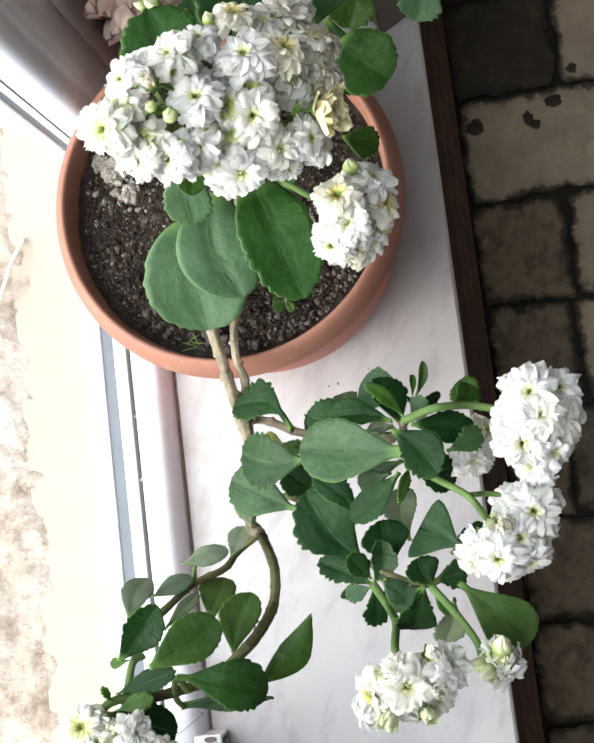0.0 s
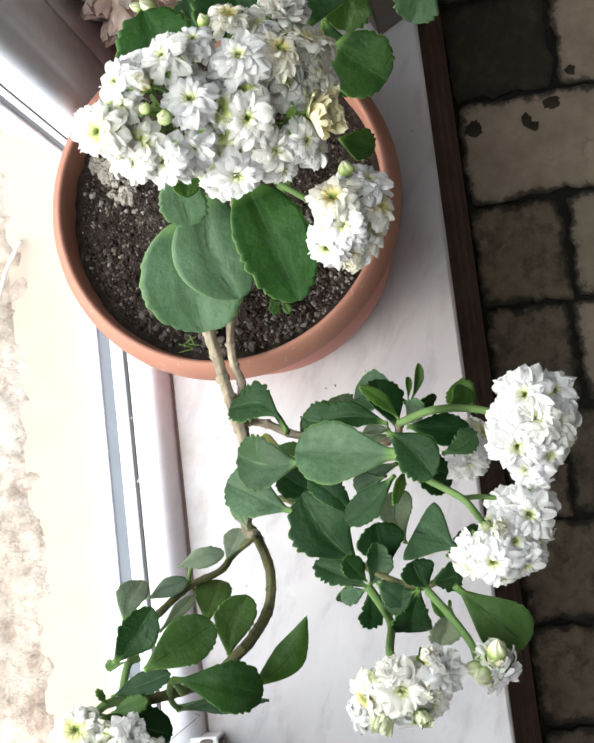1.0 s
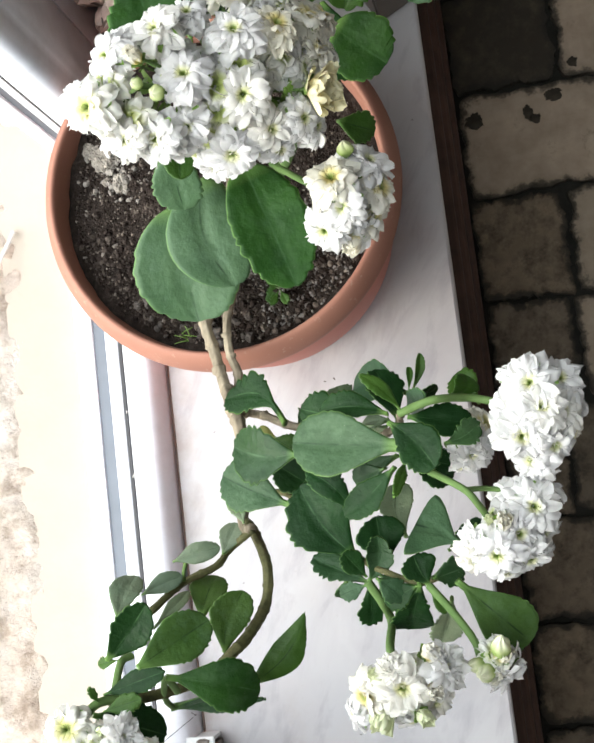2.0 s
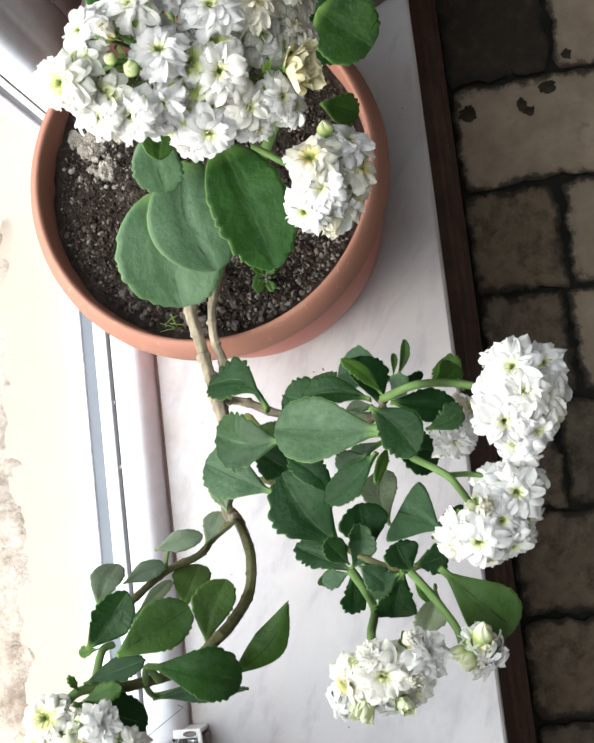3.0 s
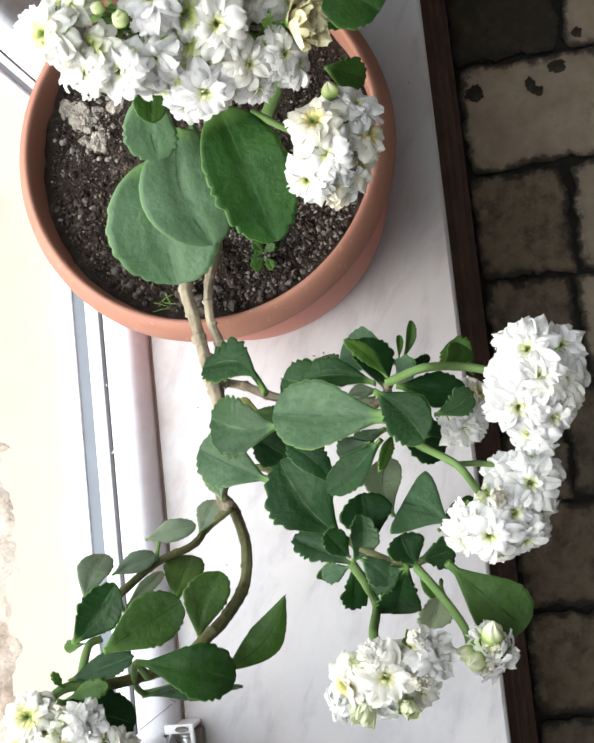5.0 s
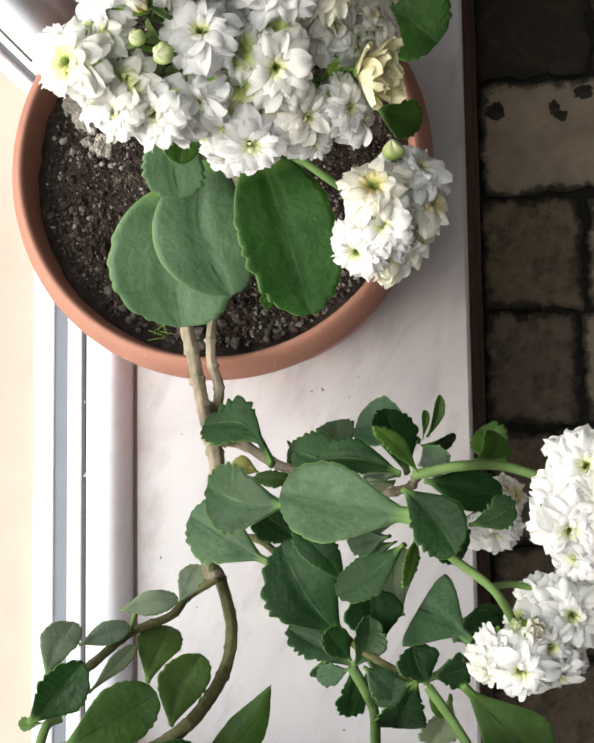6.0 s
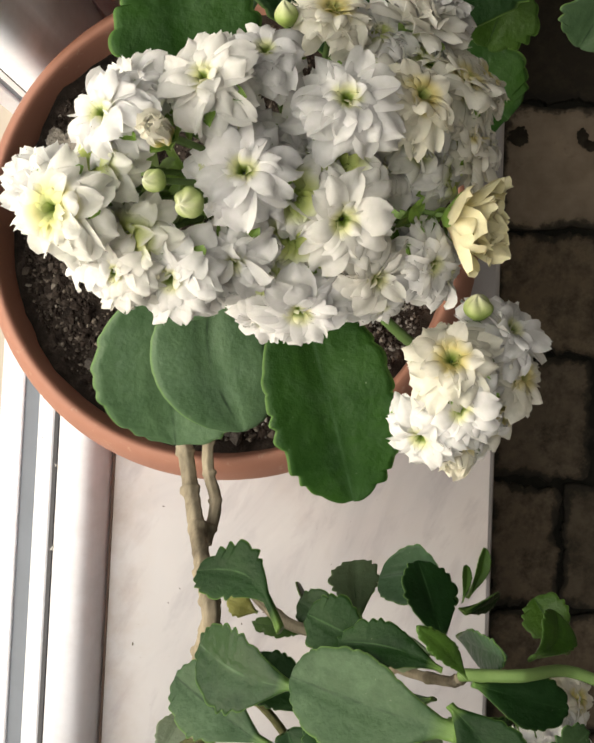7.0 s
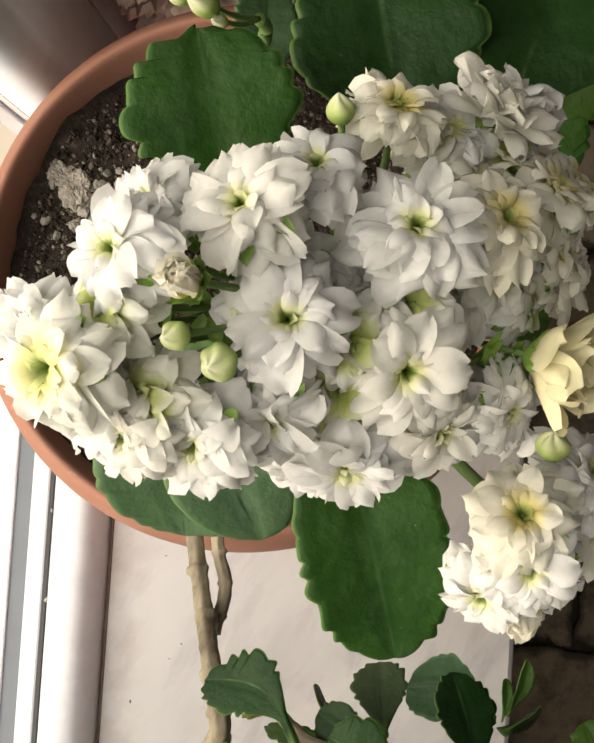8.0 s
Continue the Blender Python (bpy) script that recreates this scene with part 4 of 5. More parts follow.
leaf((0.1387, 0.0489, 0.2800), (0.1295, 0.0333, 0.2700), 0.0207, tone=1, petiole=.02, turn=0, um=0.56)
leaf((0.0890, -0.0210, 0.2800), (0.1046, -0.0251, 0.2700), 0.0144, tone=2, petiole=.02, turn=0, um=0.56)
leaf((0.1063, 0.0417, 0.3100), (0.0995, 0.0218, 0.3000), 0.0214, tone=2, petiole=.02, turn=0, um=0.56)
leaf((0.0512, -0.1873, 0.2150), (0.0291, -0.1706, 0.2100), 0.0193, tone=0, um=0.56)
leaf((0.0739, -0.1553, 0.2500), (0.0513, -0.1471, 0.2450), 0.0203, tone=0, um=0.56)
leaf((0.0936, -0.1742, 0.2350), (0.0726, -0.1833, 0.2250), 0.0096, tone=1, roll=30, um=0.56)
leaf((0.0984, -0.1758, 0.2550), (0.1191, -0.1872, 0.2400), 0.0167, tone=0, um=0.56)
leaf((0.0958, -0.1570, 0.2350), (0.0870, -0.1301, 0.2250), 0.0176, tone=0, roll=20, um=0.56)
leaf((0.0791, -0.2287, 0.2620), (0.0896, -0.2392, 0.2580), 0.0117, tone=1, um=0.56)
leaf((0.0664, -0.2256, 0.2250), (0.0519, -0.2129, 0.2300), 0.0145, tone=0, um=0.56)
leaf((0.1120, -0.2207, 0.2500), (0.1294, -0.2124, 0.2500), 0.0123, tone=0, um=0.56)
leaf((0.1350, -0.1545, 0.2450), (0.1252, -0.1390, 0.2350), 0.0149, tone=2, um=0.56)
leaf((0.0300, -0.0657, 0.1460), (0.0250, -0.0593, 0.1500), 0.0053, tone=2, um=0.56)
leaf((0.0306, -0.0653, 0.1460), (0.0378, -0.0618, 0.1500), 0.0053, tone=2, um=0.56)
leaf((0.0297, -0.0679, 0.1460), (0.0246, -0.0756, 0.1480), 0.0048, tone=2, um=0.56)
leaf((0.0313, -0.0681, 0.1460), (0.0347, -0.0761, 0.1480), 0.0053, tone=2, um=0.56)
leaf((0.0833, 0.0652, 0.2220), (0.0908, 0.0249, 0.2150), 0.0234, tone=0, petiole=.02, turn=0, um=0.56)
leaf((0.0283, -0.1562, 0.1960), (0.0169, -0.1519, 0.1960), 0.0090, tone=9, turn=0, um=0.56)
leaf((0.0514, -0.1599, 0.2050), (0.0277, -0.1588, 0.2050), 0.0072, tone=2, turn=0, um=0.56)

leaf((0.0892, -0.1801, 0.2620), (0.0725, -0.1836, 0.2550), 0.0110, tone=1)
leaf((0.0910, -0.1824, 0.2620), (0.0773, -0.1887, 0.2500), 0.0070, tone=4, teeth=.4)
leaf((0.0924, -0.1574, 0.2450), (0.0785, -0.1580, 0.2400), 0.0080, tone=3, teeth=.4, roll=30)
leaf((0.0909, -0.1604, 0.2450), (0.0780, -0.1615, 0.2400), 0.0070, tone=3, teeth=.4, roll=-30)
leaf((0.0640, -0.1540, 0.2300), (0.0462, -0.1463, 0.2250), 0.0150, tone=4)
leaf((0.0620, -0.2300, 0.2380), (0.0601, -0.2392, 0.2320), 0.0110, tone=4)
leaf((0.0957, -0.2354, 0.2500), (0.0790, -0.2410, 0.2400), 0.0150, tone=0)
leaf((0.1020, -0.2360, 0.2560), (0.1075, -0.2480, 0.2560), 0.0050, tone=2, teeth=.3)


def weed(at, turn, blades, seed):
    """A few thin blades of a weed sprouting at the rim."""
    rng = random.Random(seed)
    x, y = at
    ob = thing("weed", "thin green weed sprouting from the soil at the pot's rim", "weed", (x, y, soil_height(x, y)))
    for _ in range(blades):
        a = turn + rng.uniform(-0.8, 0.8)
        ln = rng.uniform(0.006, 0.012)
        bm = bmesh.new()
        tube(bm, [(0, 0, -0.002), (0.5 * ln * math.cos(a), 0.5 * ln * math.sin(a), 0.003), (ln * math.cos(a), ln * math.sin(a), rng.uniform(0.0015, 0.004))], 0.00055, 0.0002, 0, 6, 5)
        part("blade", smooth(mesh_of("blade", bm, SEPAL)), ob)
    return ob


weed((-0.036, -0.083), 0.2, 4, 3)
weed((-0.028, -0.087), 2.6, 3, 5)

# ---- flowers ----
def petal(bm, length, width, azimuth, lift, curl, at=0.05, twist=0.0, cup=0.25, z0=0.0, rng=None, bow=1.3, nu=8, nv=6):
    """One petal of two close sheets: it leaves the middle at lift degrees, arches over by curl degrees and ends in a small ragged point."""
    turn = Matrix.Rotation(azimuth, 3, "Z")
    roll = Matrix.Rotation(twist, 3, "X")
    wob = rng.uniform(-0.09, 0.09)
    wav = rng.uniform(0.06, 0.20)
    pleat = rng.uniform(-0.035, 0.035)
    phase = rng.uniform(0, 6.28)
    teeth = [rng.uniform(-0.05, 0.03) for _ in range(nv + 1)]
    teeth[nv // 2] = rng.uniform(-0.02, 0.06)
    tops, bots = [], []
    x = z = 0.0
    for i in range(nu + 1):
        u = i / nu
        ang = radians(lift - curl * u ** bow)
        if i:
            x += length / nu * math.cos(ang)
            z += length / nu * math.sin(ang)
        up = Vector((-math.sin(ang), 0, math.cos(ang)))
        along = Vector((math.cos(ang), 0, math.sin(ang)))
        w = width * (0.22 + 0.78 * math.sin(math.pi * 0.5 * min(1, u / 0.54)) ** 1.05)
        if u > 0.60:
            w *= max(0.30, 1 - 0.70 * ((u - 0.60) / 0.40) ** 2.5)
        tr, br = [], []
        for j in range(nv + 1):
            v = 2 * j / nv - 1
            rise = cup * w * v * v * (0.4 + 0.6 * u) + width * (wav * math.sin(3.2 * v + 4.5 * u + phase) * u + pleat * math.cos(5.2 * v) * math.sin(math.pi * u))
            p = Vector((x, v * w / 2 + wob * length * u * u, z)) + up * rise + along * (length * teeth[j] * u ** 5)
            th = up * (0.010 * (1 - 0.8 * v * v) * (1 - 0.6 * u))
            tr.append(bm.verts.new(turn @ (roll @ (p + th) + Vector((at, 0, z0)))))
            br.append(bm.verts.new(turn @ (roll @ (p - th) + Vector((at, 0, z0)))))
        tops.append(tr)
        bots.append(br)
    for i in range(nu):
        for j in range(nv):
            bm.faces.new((tops[i][j], tops[i + 1][j], tops[i + 1][j + 1], tops[i][j + 1]))
            bm.faces.new((bots[i][j + 1], bots[i + 1][j + 1], bots[i + 1][j], bots[i][j]))


def flower_mesh(seed, opening=1.0, mat=None):
    """A double flower of radius one about its own middle, facing up, over a green calyx."""
    rng = random.Random(seed)
    bm = bmesh.new()
    rows = ((11, 1.07, 8, 96, 0.58, -0.10), (11, 0.99, 24, 98, 0.56, -0.05), (10, 0.87, 38, 102, 0.52, -0.02), (9, 0.73, 52, 100, 0.41, 0.0), (7, 0.57, 62, 98, 0.35, 0.0), (6, 0.44, 72, 84, 0.26, 0.0), (4, 0.28, 80, 40, 0.20, 0.0))
    for k, (n, ln, lift, curl, wd, z0) in enumerate(rows):
        a0 = rng.uniform(0, 6.28)
        for i in range(n):
            l2, c2 = lift + rng.uniform(-12, 11), curl * rng.uniform(0.5, 1.25)
            if opening < 1:
                l2, c2 = min(88, l2 + (1 - opening) * 50), c2 * opening
            cup = rng.uniform(-0.36, 0.0) if rng.random() < 0.7 else rng.uniform(0.0, 0.3)
            petal(bm, ln * rng.uniform(0.86, 1.07), wd * rng.uniform(0.82, 1.18), a0 + 2 * math.pi * (i + rng.uniform(-0.32, 0.32)) / n, l2, c2, 0.035, rng.uniform(-0.42, 0.42), cup, z0 - 0.25, rng, rng.uniform(1.1, 2.2), 8 if k < 4 else 5, 6 if k < 4 else 4)
    count = len(bm.faces)
    for i in range(5):
        petal(bm, 0.70, 0.30, 2 * math.pi * i / 5 + rng.uniform(-0.2, 0.2), 12, 20, 0.08, 0.0, 0.2, -0.42, rng, 1.3, 5, 4)
    bm.faces.ensure_lookup_table()
    for f in bm.faces[count:]:
        f.material_index = 1
    return smooth(mesh_of("flower", bm, mat, SEPAL))


def bud_mesh(seed, long=1.0):
    """A closed egg-shaped bud: wrapped petals with spiral seams, held in a green calyx."""
    rng = random.Random(seed)
    bm = bmesh.new()
    n, m = 30, 12
    lobes = rng.choice((4, 5))
    wind = rng.uniform(0.5, 1.1)
    rings = []
    for i in range(m + 1):
        u = i / m
        r = 0.70 * math.sin(math.pi * (0.06 + 0.92 * u)) ** 0.8 * (1.08 - 0.35 * u)
        ring = []
        for j in range(n):
            a = 2 * math.pi * j / n
            seam = abs(math.sin((a + wind * u * 2) * lobes / 2))
            k = r * (0.82 + 0.18 * seam ** 0.5)
            ring.append(bm.verts.new((k * math.cos(a), k * math.sin(a), (-0.55 + 1.35 * u - 0.16 * (1 - seam) * u) * long)))
        rings.append(ring)
    for a, b in zip(rings, rings[1:]):
        for j in range(n):
            bm.faces.new((a[j], a[(j + 1) % n], b[(j + 1) % n], b[j]))
    bm.faces.new(rings[-1])
    count = len(bm.faces)
    for i in range(5):
        petal(bm, 0.85, 0.40, 2 * math.pi * i / 5, 10, -75, 0.12, 0.0, 0.3, -0.62 * long, rng, 0.7, 6, 4)
    bm.faces.ensure_lookup_table()
    for f in bm.faces[count:]:
        f.material_index = 1
    return smooth(mesh_of("flower_bud", bm, BUD, SEPAL))


def cup_mesh(seed, mat, rows):
    """A flower half out of the bud: broad upright petals that wrap one another."""
    rng = random.Random(seed)
    bm = bmesh.new()
    for n, ln, lift, curl, wd in rows:
        a0 = rng.uniform(0, 6.28)
        for i in range(n):
            petal(bm, ln * rng.uniform(0.88, 1.08), wd * rng.uniform(0.9, 1.1), a0 + 2 * math.pi * (i + rng.uniform(-0.15, 0.15)) / n, lift + rng.uniform(-9, 9), curl * rng.uniform(0.7, 1.3), 0.10, rng.uniform(-0.15, 0.15), rng.uniform(0.1, 0.35), -0.5, rng, 1.2)
    count = len(bm.faces)
    for i in range(5):
        petal(bm, 0.60, 0.34, 2 * math.pi * i / 5 + rng.uniform(-0.2, 0.2), 35, -20, 0.10, 0.0, 0.2, -0.56, rng, 1.0, 5, 4)
    bm.faces.ensure_lookup_table()
    for f in bm.faces[count:]:
        f.material_index = 1
    return smooth(mesh_of("flower", bm, mat, SEPAL))


def bract_mesh(seed):
    """A tuft of small green bracts in the fork of the flower stalks."""
    rng = random.Random(seed)
    bm = bmesh.new()
    for i in range(6):
        petal(bm, rng.uniform(0.7, 1.15), rng.uniform(0.26, 0.42), 2 * math.pi * i / 6 + rng.uniform(-0.4, 0.4), rng.uniform(15, 65), rng.uniform(-10, 50), 0.08, rng.uniform(-0.4, 0.4), rng.uniform(0.1, 0.4), -0.3, rng, 1.2, 6, 4)
    return smooth(mesh_of("bract", bm, SEPAL))


HALF_OPEN = ((6, 1.10, 64, -26, 0.74), (6, 1.05, 72, -30, 0.62), (5, 0.95, 80, -14, 0.48), (3, 0.80, 84, 10, 0.34))
CUPPED = ((8, 1.22, 50, -8, 0.70), (8, 1.12, 60, -14, 0.60), (6, 0.95, 70, -6, 0.48), (5, 0.70, 78, 10, 0.34))
BLOOMS = {
    "w": [flower_mesh(s, 1.0, PETAL) for s in range(10, 16)],
    "c": [flower_mesh(s, 0.95, PETAL_CREAM) for s in range(30, 33)],
    "h": [flower_mesh(s, 0.55, PETAL) for s in range(40, 43)],
    "o": [cup_mesh(s, PETAL_OLD, CUPPED) for s in range(50, 52)],
    "y": [cup_mesh(s, PETAL_CREAM, HALF_OPEN) for s in range(55, 58)],
    "v": [flower_mesh(s, 1.0, PETAL_YELLOW) for s in range(80, 82)],
    "k": [cup_mesh(s, PETAL_GREEN, HALF_OPEN) for s in range(90, 93)],
    "f": [flower_mesh(s, 1.0, PETAL_DEEP) for s in range(20, 23)],
    "e": [bud_mesh(s, 1.75) for s in range(64, 67)],
    "g": [bract_mesh(s) for s in range(70, 73)],
    "b": [bud_mesh(s) for s in range(60, 63)],
}
bloom_count = [0]


class Cluster:
    """A flower head: a stalked green framework that carries its flowers."""

    def __init__(self, root, heart, lean, label):
        self.root, self.heart, self.lean, self.label = Vector(root), Vector(heart), lean, label
        self.flowers = []

    def add(self, kind, at, radius):
        self.flowers.append((kind, Vector(at), radius))
        return self

    def fill(self, depth):
        """Flowers lower in the head, showing between the upper ones."""
        main = [f for f in self.flowers if f[0] not in "bg"]
        buds = [f[1] for f in self.flowers if f[0] in "bg"]
        spots = []
        for i, (_, a, ra) in enumerate(main):
            for _, b, rb in main[i + 1 :]:
                if (a - b).length > 1.25 * (ra + rb):
                    continue
                mid = (a + b) / 2
                mid -= (mid - self.heart + Vector((0, 0, 0.02))).normalized() * depth
                if all((mid - s).length > 0.0085 for s in spots) and all((mid - q).length > 0.0128 for q in buds):
                    spots.append(mid)
        for s in spots:
            self.flowers.append(("f", s, 0.0085))
        return self

    def build(self):
        bm = bmesh.new()
        tube(bm, [self.root, (self.root + self.heart) / 2 + Vector((0.001, 0.001, 0)), self.heart], 0.0019, 0.0016, 0.05, 8, 5)
        for kind, at, r in self.flowers:
            out = (at - self.heart).normalized()
            mid = (at + self.heart) / 2 + Vector((0, 0, -0.003))
            tube(bm, [self.heart, mid, at - out * r * 0.25], 0.0007, 0.0006, 0.0, 6, 4)
        me = smooth(mesh_of("flower_head", bm, GREENSTEM))
        ob = part("flower_head", me, plant, self.label, plant_inv)
        for kind, at, r in self.flowers:
            rng = random.Random(991 * bloom_count[0] + 3)
            bloom_count[0] += 1
            out = (at - self.heart).normalized()
            out = (out + Vector((0, 0, self.lean)) + Vector((rng.uniform(-0.32, 0.32), rng.uniform(-0.32, 0.32), 0))).normalized()
            r *= 1.0 if kind in "bgke" else 1.08
            m = Matrix.Translation(at) @ out.to_track_quat("Z", "Y").to_matrix().to_4x4() @ Matrix.Rotation(rng.uniform(0, 6.28), 4, "Z") @ Matrix.Diagonal((r, r, r * rng.uniform(0.9, 1.1), 1))
            part({"b": "flower_bud", "e": "flower_bud", "k": "flower_bud", "g": "bract"}.get(kind, "flower"), rng.choice(BLOOMS[kind]), ob, "", m)
        return ob


head = Cluster((.045, -.037, .34), (.056, -.034, .372), .55, "large head of crowded double white flowers")
head.add("w", (0.0671, -0.0469, 0.3930), 0.0116)
head.add("w", (0.0491, -0.0401, 0.4050), 0.0107)
head.add("w", (0.0676, -0.0238, 0.3980), 0.0113)
head.add("c", (0.0817, -0.0201, 0.3880), 0.0098)
head.add("c", (0.0631, -0.0016, 0.3860), 0.0091)
head.add("w", (0.0515, -0.0153, 0.4000), 0.0093)
head.add("w", (0.0416, -0.0243, 0.4100), 0.0099)
head.add("w", (0.0236, -0.0320, 0.4130), 0.0098)
head.add("v", (0.0162, -0.0500, 0.4140), 0.0104)
head.add("w", (0.0349, -0.0602, 0.4000), 0.0105)
head.add("w", (0.0462, -0.0563, 0.3950), 0.0092)
head.add("w", (0.0582, -0.0640, 0.3790), 0.0117)
head.add("w", (0.0742, -0.0562, 0.3780), 0.0095)
head.add("w", (0.0859, -0.0519, 0.3720), 0.0098)
head.add("o", (0.0923, -0.0425, 0.3740), 0.0112)
head.add("w", (0.0872, -0.0307, 0.3720), 0.0098)
head.add("h", (0.0810, 0.0025, 0.3720), 0.0109)
head.add("c", (0.0918, -0.0111, 0.3720), 0.0103)
head.add("w", (0.0246, -0.0594, 0.4020), 0.0093)
head.add("w", (0.0189, -0.0548, 0.4000), 0.0086)
head.add("w", (0.0760, -0.0320, 0.3780), 0.0091)
head.add("c", (0.0932, -0.0212, 0.3660), 0.0106)
head.add("w", (0.0733, -0.0026, 0.3760), 0.0098)
head.add("h", (0.0593, -0.0318, 0.3880), 0.0079)
head.add("y", (0.0562, -0.0279, 0.3840), 0.0051)
head.add("w", (0.0254, -0.0228, 0.4000), 0.0079)
head.add("w", (0.0465, -0.0313, 0.3960), 0.0088)
head.add("h", (0.0107, -0.0442, 0.4040), 0.0085)
head.add("w", (0.0395, -0.0588, 0.3880), 0.0080)
head.add("w", (0.0500, -0.0649, 0.3720), 0.0091)
head.add("w", (0.0767, -0.0103, 0.3780), 0.0096)
head.add("y", (0.0362, -0.0367, 0.4160), 0.0065)
head.add("w", (0.0744, -0.0605, 0.3660), 0.0088)
head.add("w", (0.0893, -0.0520, 0.3620), 0.0087)
head.add("w", (0.0795, -0.0498, 0.3650), 0.0076)
head.add("w", (0.0510, -0.0589, 0.3720), 0.0074)
head.add("w", (0.0974, -0.0209, 0.3600), 0.0077)
head.add("c", (0.0958, -0.0073, 0.3620), 0.0087)
head.add("w", (0.0768, -0.0009, 0.3680), 0.0086)
head.add("w", (0.0837, 0.0075, 0.3680), 0.0091)
head.add("g", (0.0829, -0.0444, 0.3720), 0.0073)
head.add("g", (0.0386, -0.0237, 0.3980), 0.0065)
head.add("g", (0.0344, -0.0373, 0.3920), 0.0080)
head.add("g", (0.0288, -0.0378, 0.3940), 0.0073)
head.add("g", (0.0381, -0.0415, 0.3900), 0.0081)
head.add("g", (0.0437, -0.0343, 0.3900), 0.0074)
head.add("g", (0.0331, -0.0290, 0.3960), 0.0066)
head.add("g", (0.0325, -0.0486, 0.3900), 0.0075)
head.add("g", (0.0548, -0.0312, 0.3760), 0.0080)
head.add("g", (0.0783, -0.0451, 0.3720), 0.0087)
head.add("g", (0.0380, -0.0266, 0.4000), 0.0059)
head.add("b", (0.0345, -0.0440, 0.4110), 0.0035)
head.add("b", (0.0403, -0.0472, 0.4080), 0.0046)
head.add("b", (0.0563, -0.0247, 0.3900), 0.0037)
head.add("b", (0.0538, -0.0048, 0.3880), 0.0038)
head.add("b", (0.0417, -0.0395, 0.4020), 0.0026)
head.fill(0.0045).build()
head = Cluster((.091, -.072, .335), (.093, -.076, .336), .5, "small head of double white flowers")
head.add("c", (0.0900, -0.0693, 0.3550), 0.0112)
head.add("w", (0.0924, -0.0814, 0.3520), 0.0108)
head.add("w", (0.0836, -0.0886, 0.3450), 0.0107)
head.add("w", (0.1055, -0.0607, 0.3420), 0.0116)
head.add("c", (0.1084, -0.0715, 0.3380), 0.0118)
head.add("c", (0.1035, -0.0818, 0.3350), 0.0119)
head.add("y", (0.0936, -0.0908, 0.3350), 0.0094)
head.add("w", (0.1004, -0.0876, 0.3330), 0.0107)
head.add("b", (0.0963, -0.0569, 0.3450), 0.0055)
head.fill(0.0045).build()
head = Cluster((.150, -.160, .277), (.158, -.164, .290), .45, "upright head of crowded double white flowers")
head.add("w", (0.1549, -0.1541, 0.3120), 0.0132)
head.add("w", (0.1494, -0.1756, 0.3100), 0.0132)
head.add("w", (0.1683, -0.1524, 0.3040), 0.0124)
head.add("w", (0.1671, -0.1662, 0.3060), 0.0128)
head.add("w", (0.1625, -0.1808, 0.3040), 0.0119)
head.add("w", (0.1514, -0.1856, 0.3000), 0.0110)
head.add("w", (0.1470, -0.1635, 0.3060), 0.0109)
head.add("w", (0.1591, -0.1640, 0.3130), 0.0107)
head.add("w", (0.1546, -0.1895, 0.2960), 0.0096)
head.add("w", (0.1751, -0.1611, 0.2920), 0.0092)
head.add("w", (0.1505, -0.1455, 0.3000), 0.0091)
head.add("c", (0.1704, -0.1755, 0.2920), 0.0092)
head.fill(0.0045).build()
head = Cluster((.134, -.212, .282), (.140, -.206, .285), .45, "loose head of double white flowers")
head.add("w", (0.1328, -0.2225, 0.3020), 0.0124)
head.add("w", (0.1438, -0.2148, 0.3000), 0.0120)
head.add("w", (0.1515, -0.2039, 0.3000), 0.0125)
head.add("w", (0.1432, -0.2001, 0.2960), 0.0111)
head.add("w", (0.1470, -0.2264, 0.2920), 0.0111)
head.add("w", (0.1236, -0.2237, 0.2960), 0.0096)
head.add("h", (0.1247, -0.2155, 0.2970), 0.0086)
head.add("y", (0.1379, -0.2077, 0.3030), 0.0080)
head.add("w", (0.1586, -0.1954, 0.2900), 0.0102)
head.add("w", (0.1551, -0.2154, 0.2880), 0.0097)
head.add("w", (0.1364, -0.2312, 0.2860), 0.0087)
head.add("k", (0.1327, -0.2062, 0.3000), 0.0048)
head.fill(0.0045).build()
head = Cluster((.085, -.264, .297), (.088, -.270, .290), .45, "round head of double white flowers half out of bud")
head.add("w", (0.0889, -0.2705, 0.3060), 0.0138)
head.add("c", (0.0709, -0.2741, 0.2970), 0.0112)
head.add("k", (0.0781, -0.2824, 0.2950), 0.0117)
head.add("h", (0.1076, -0.2633, 0.3000), 0.0105)
head.add("y", (0.1006, -0.2574, 0.3020), 0.0085)
head.add("k", (0.0796, -0.2644, 0.3020), 0.0078)
head.add("w", (0.1015, -0.2794, 0.2920), 0.0112)
head.add("k", (0.0951, -0.2827, 0.3000), 0.0081)
head.add("w", (0.0899, -0.2875, 0.2880), 0.0103)
head.add("y", (0.1002, -0.2721, 0.3020), 0.0079)
head.add("h", (0.0858, -0.2610, 0.3080), 0.0059)
head.add("w", (0.0643, -0.2823, 0.2900), 0.0083)
head.fill(0.0045).build()
head = Cluster((.121, -.265, .285), (.125, -.268, .286), .3, "small head of green-white buds and one open flower")
head.add("y", (0.1294, -0.2620, 0.2920), 0.0091)
head.add("e", (0.1298, -0.2587, 0.2960), 0.0066)
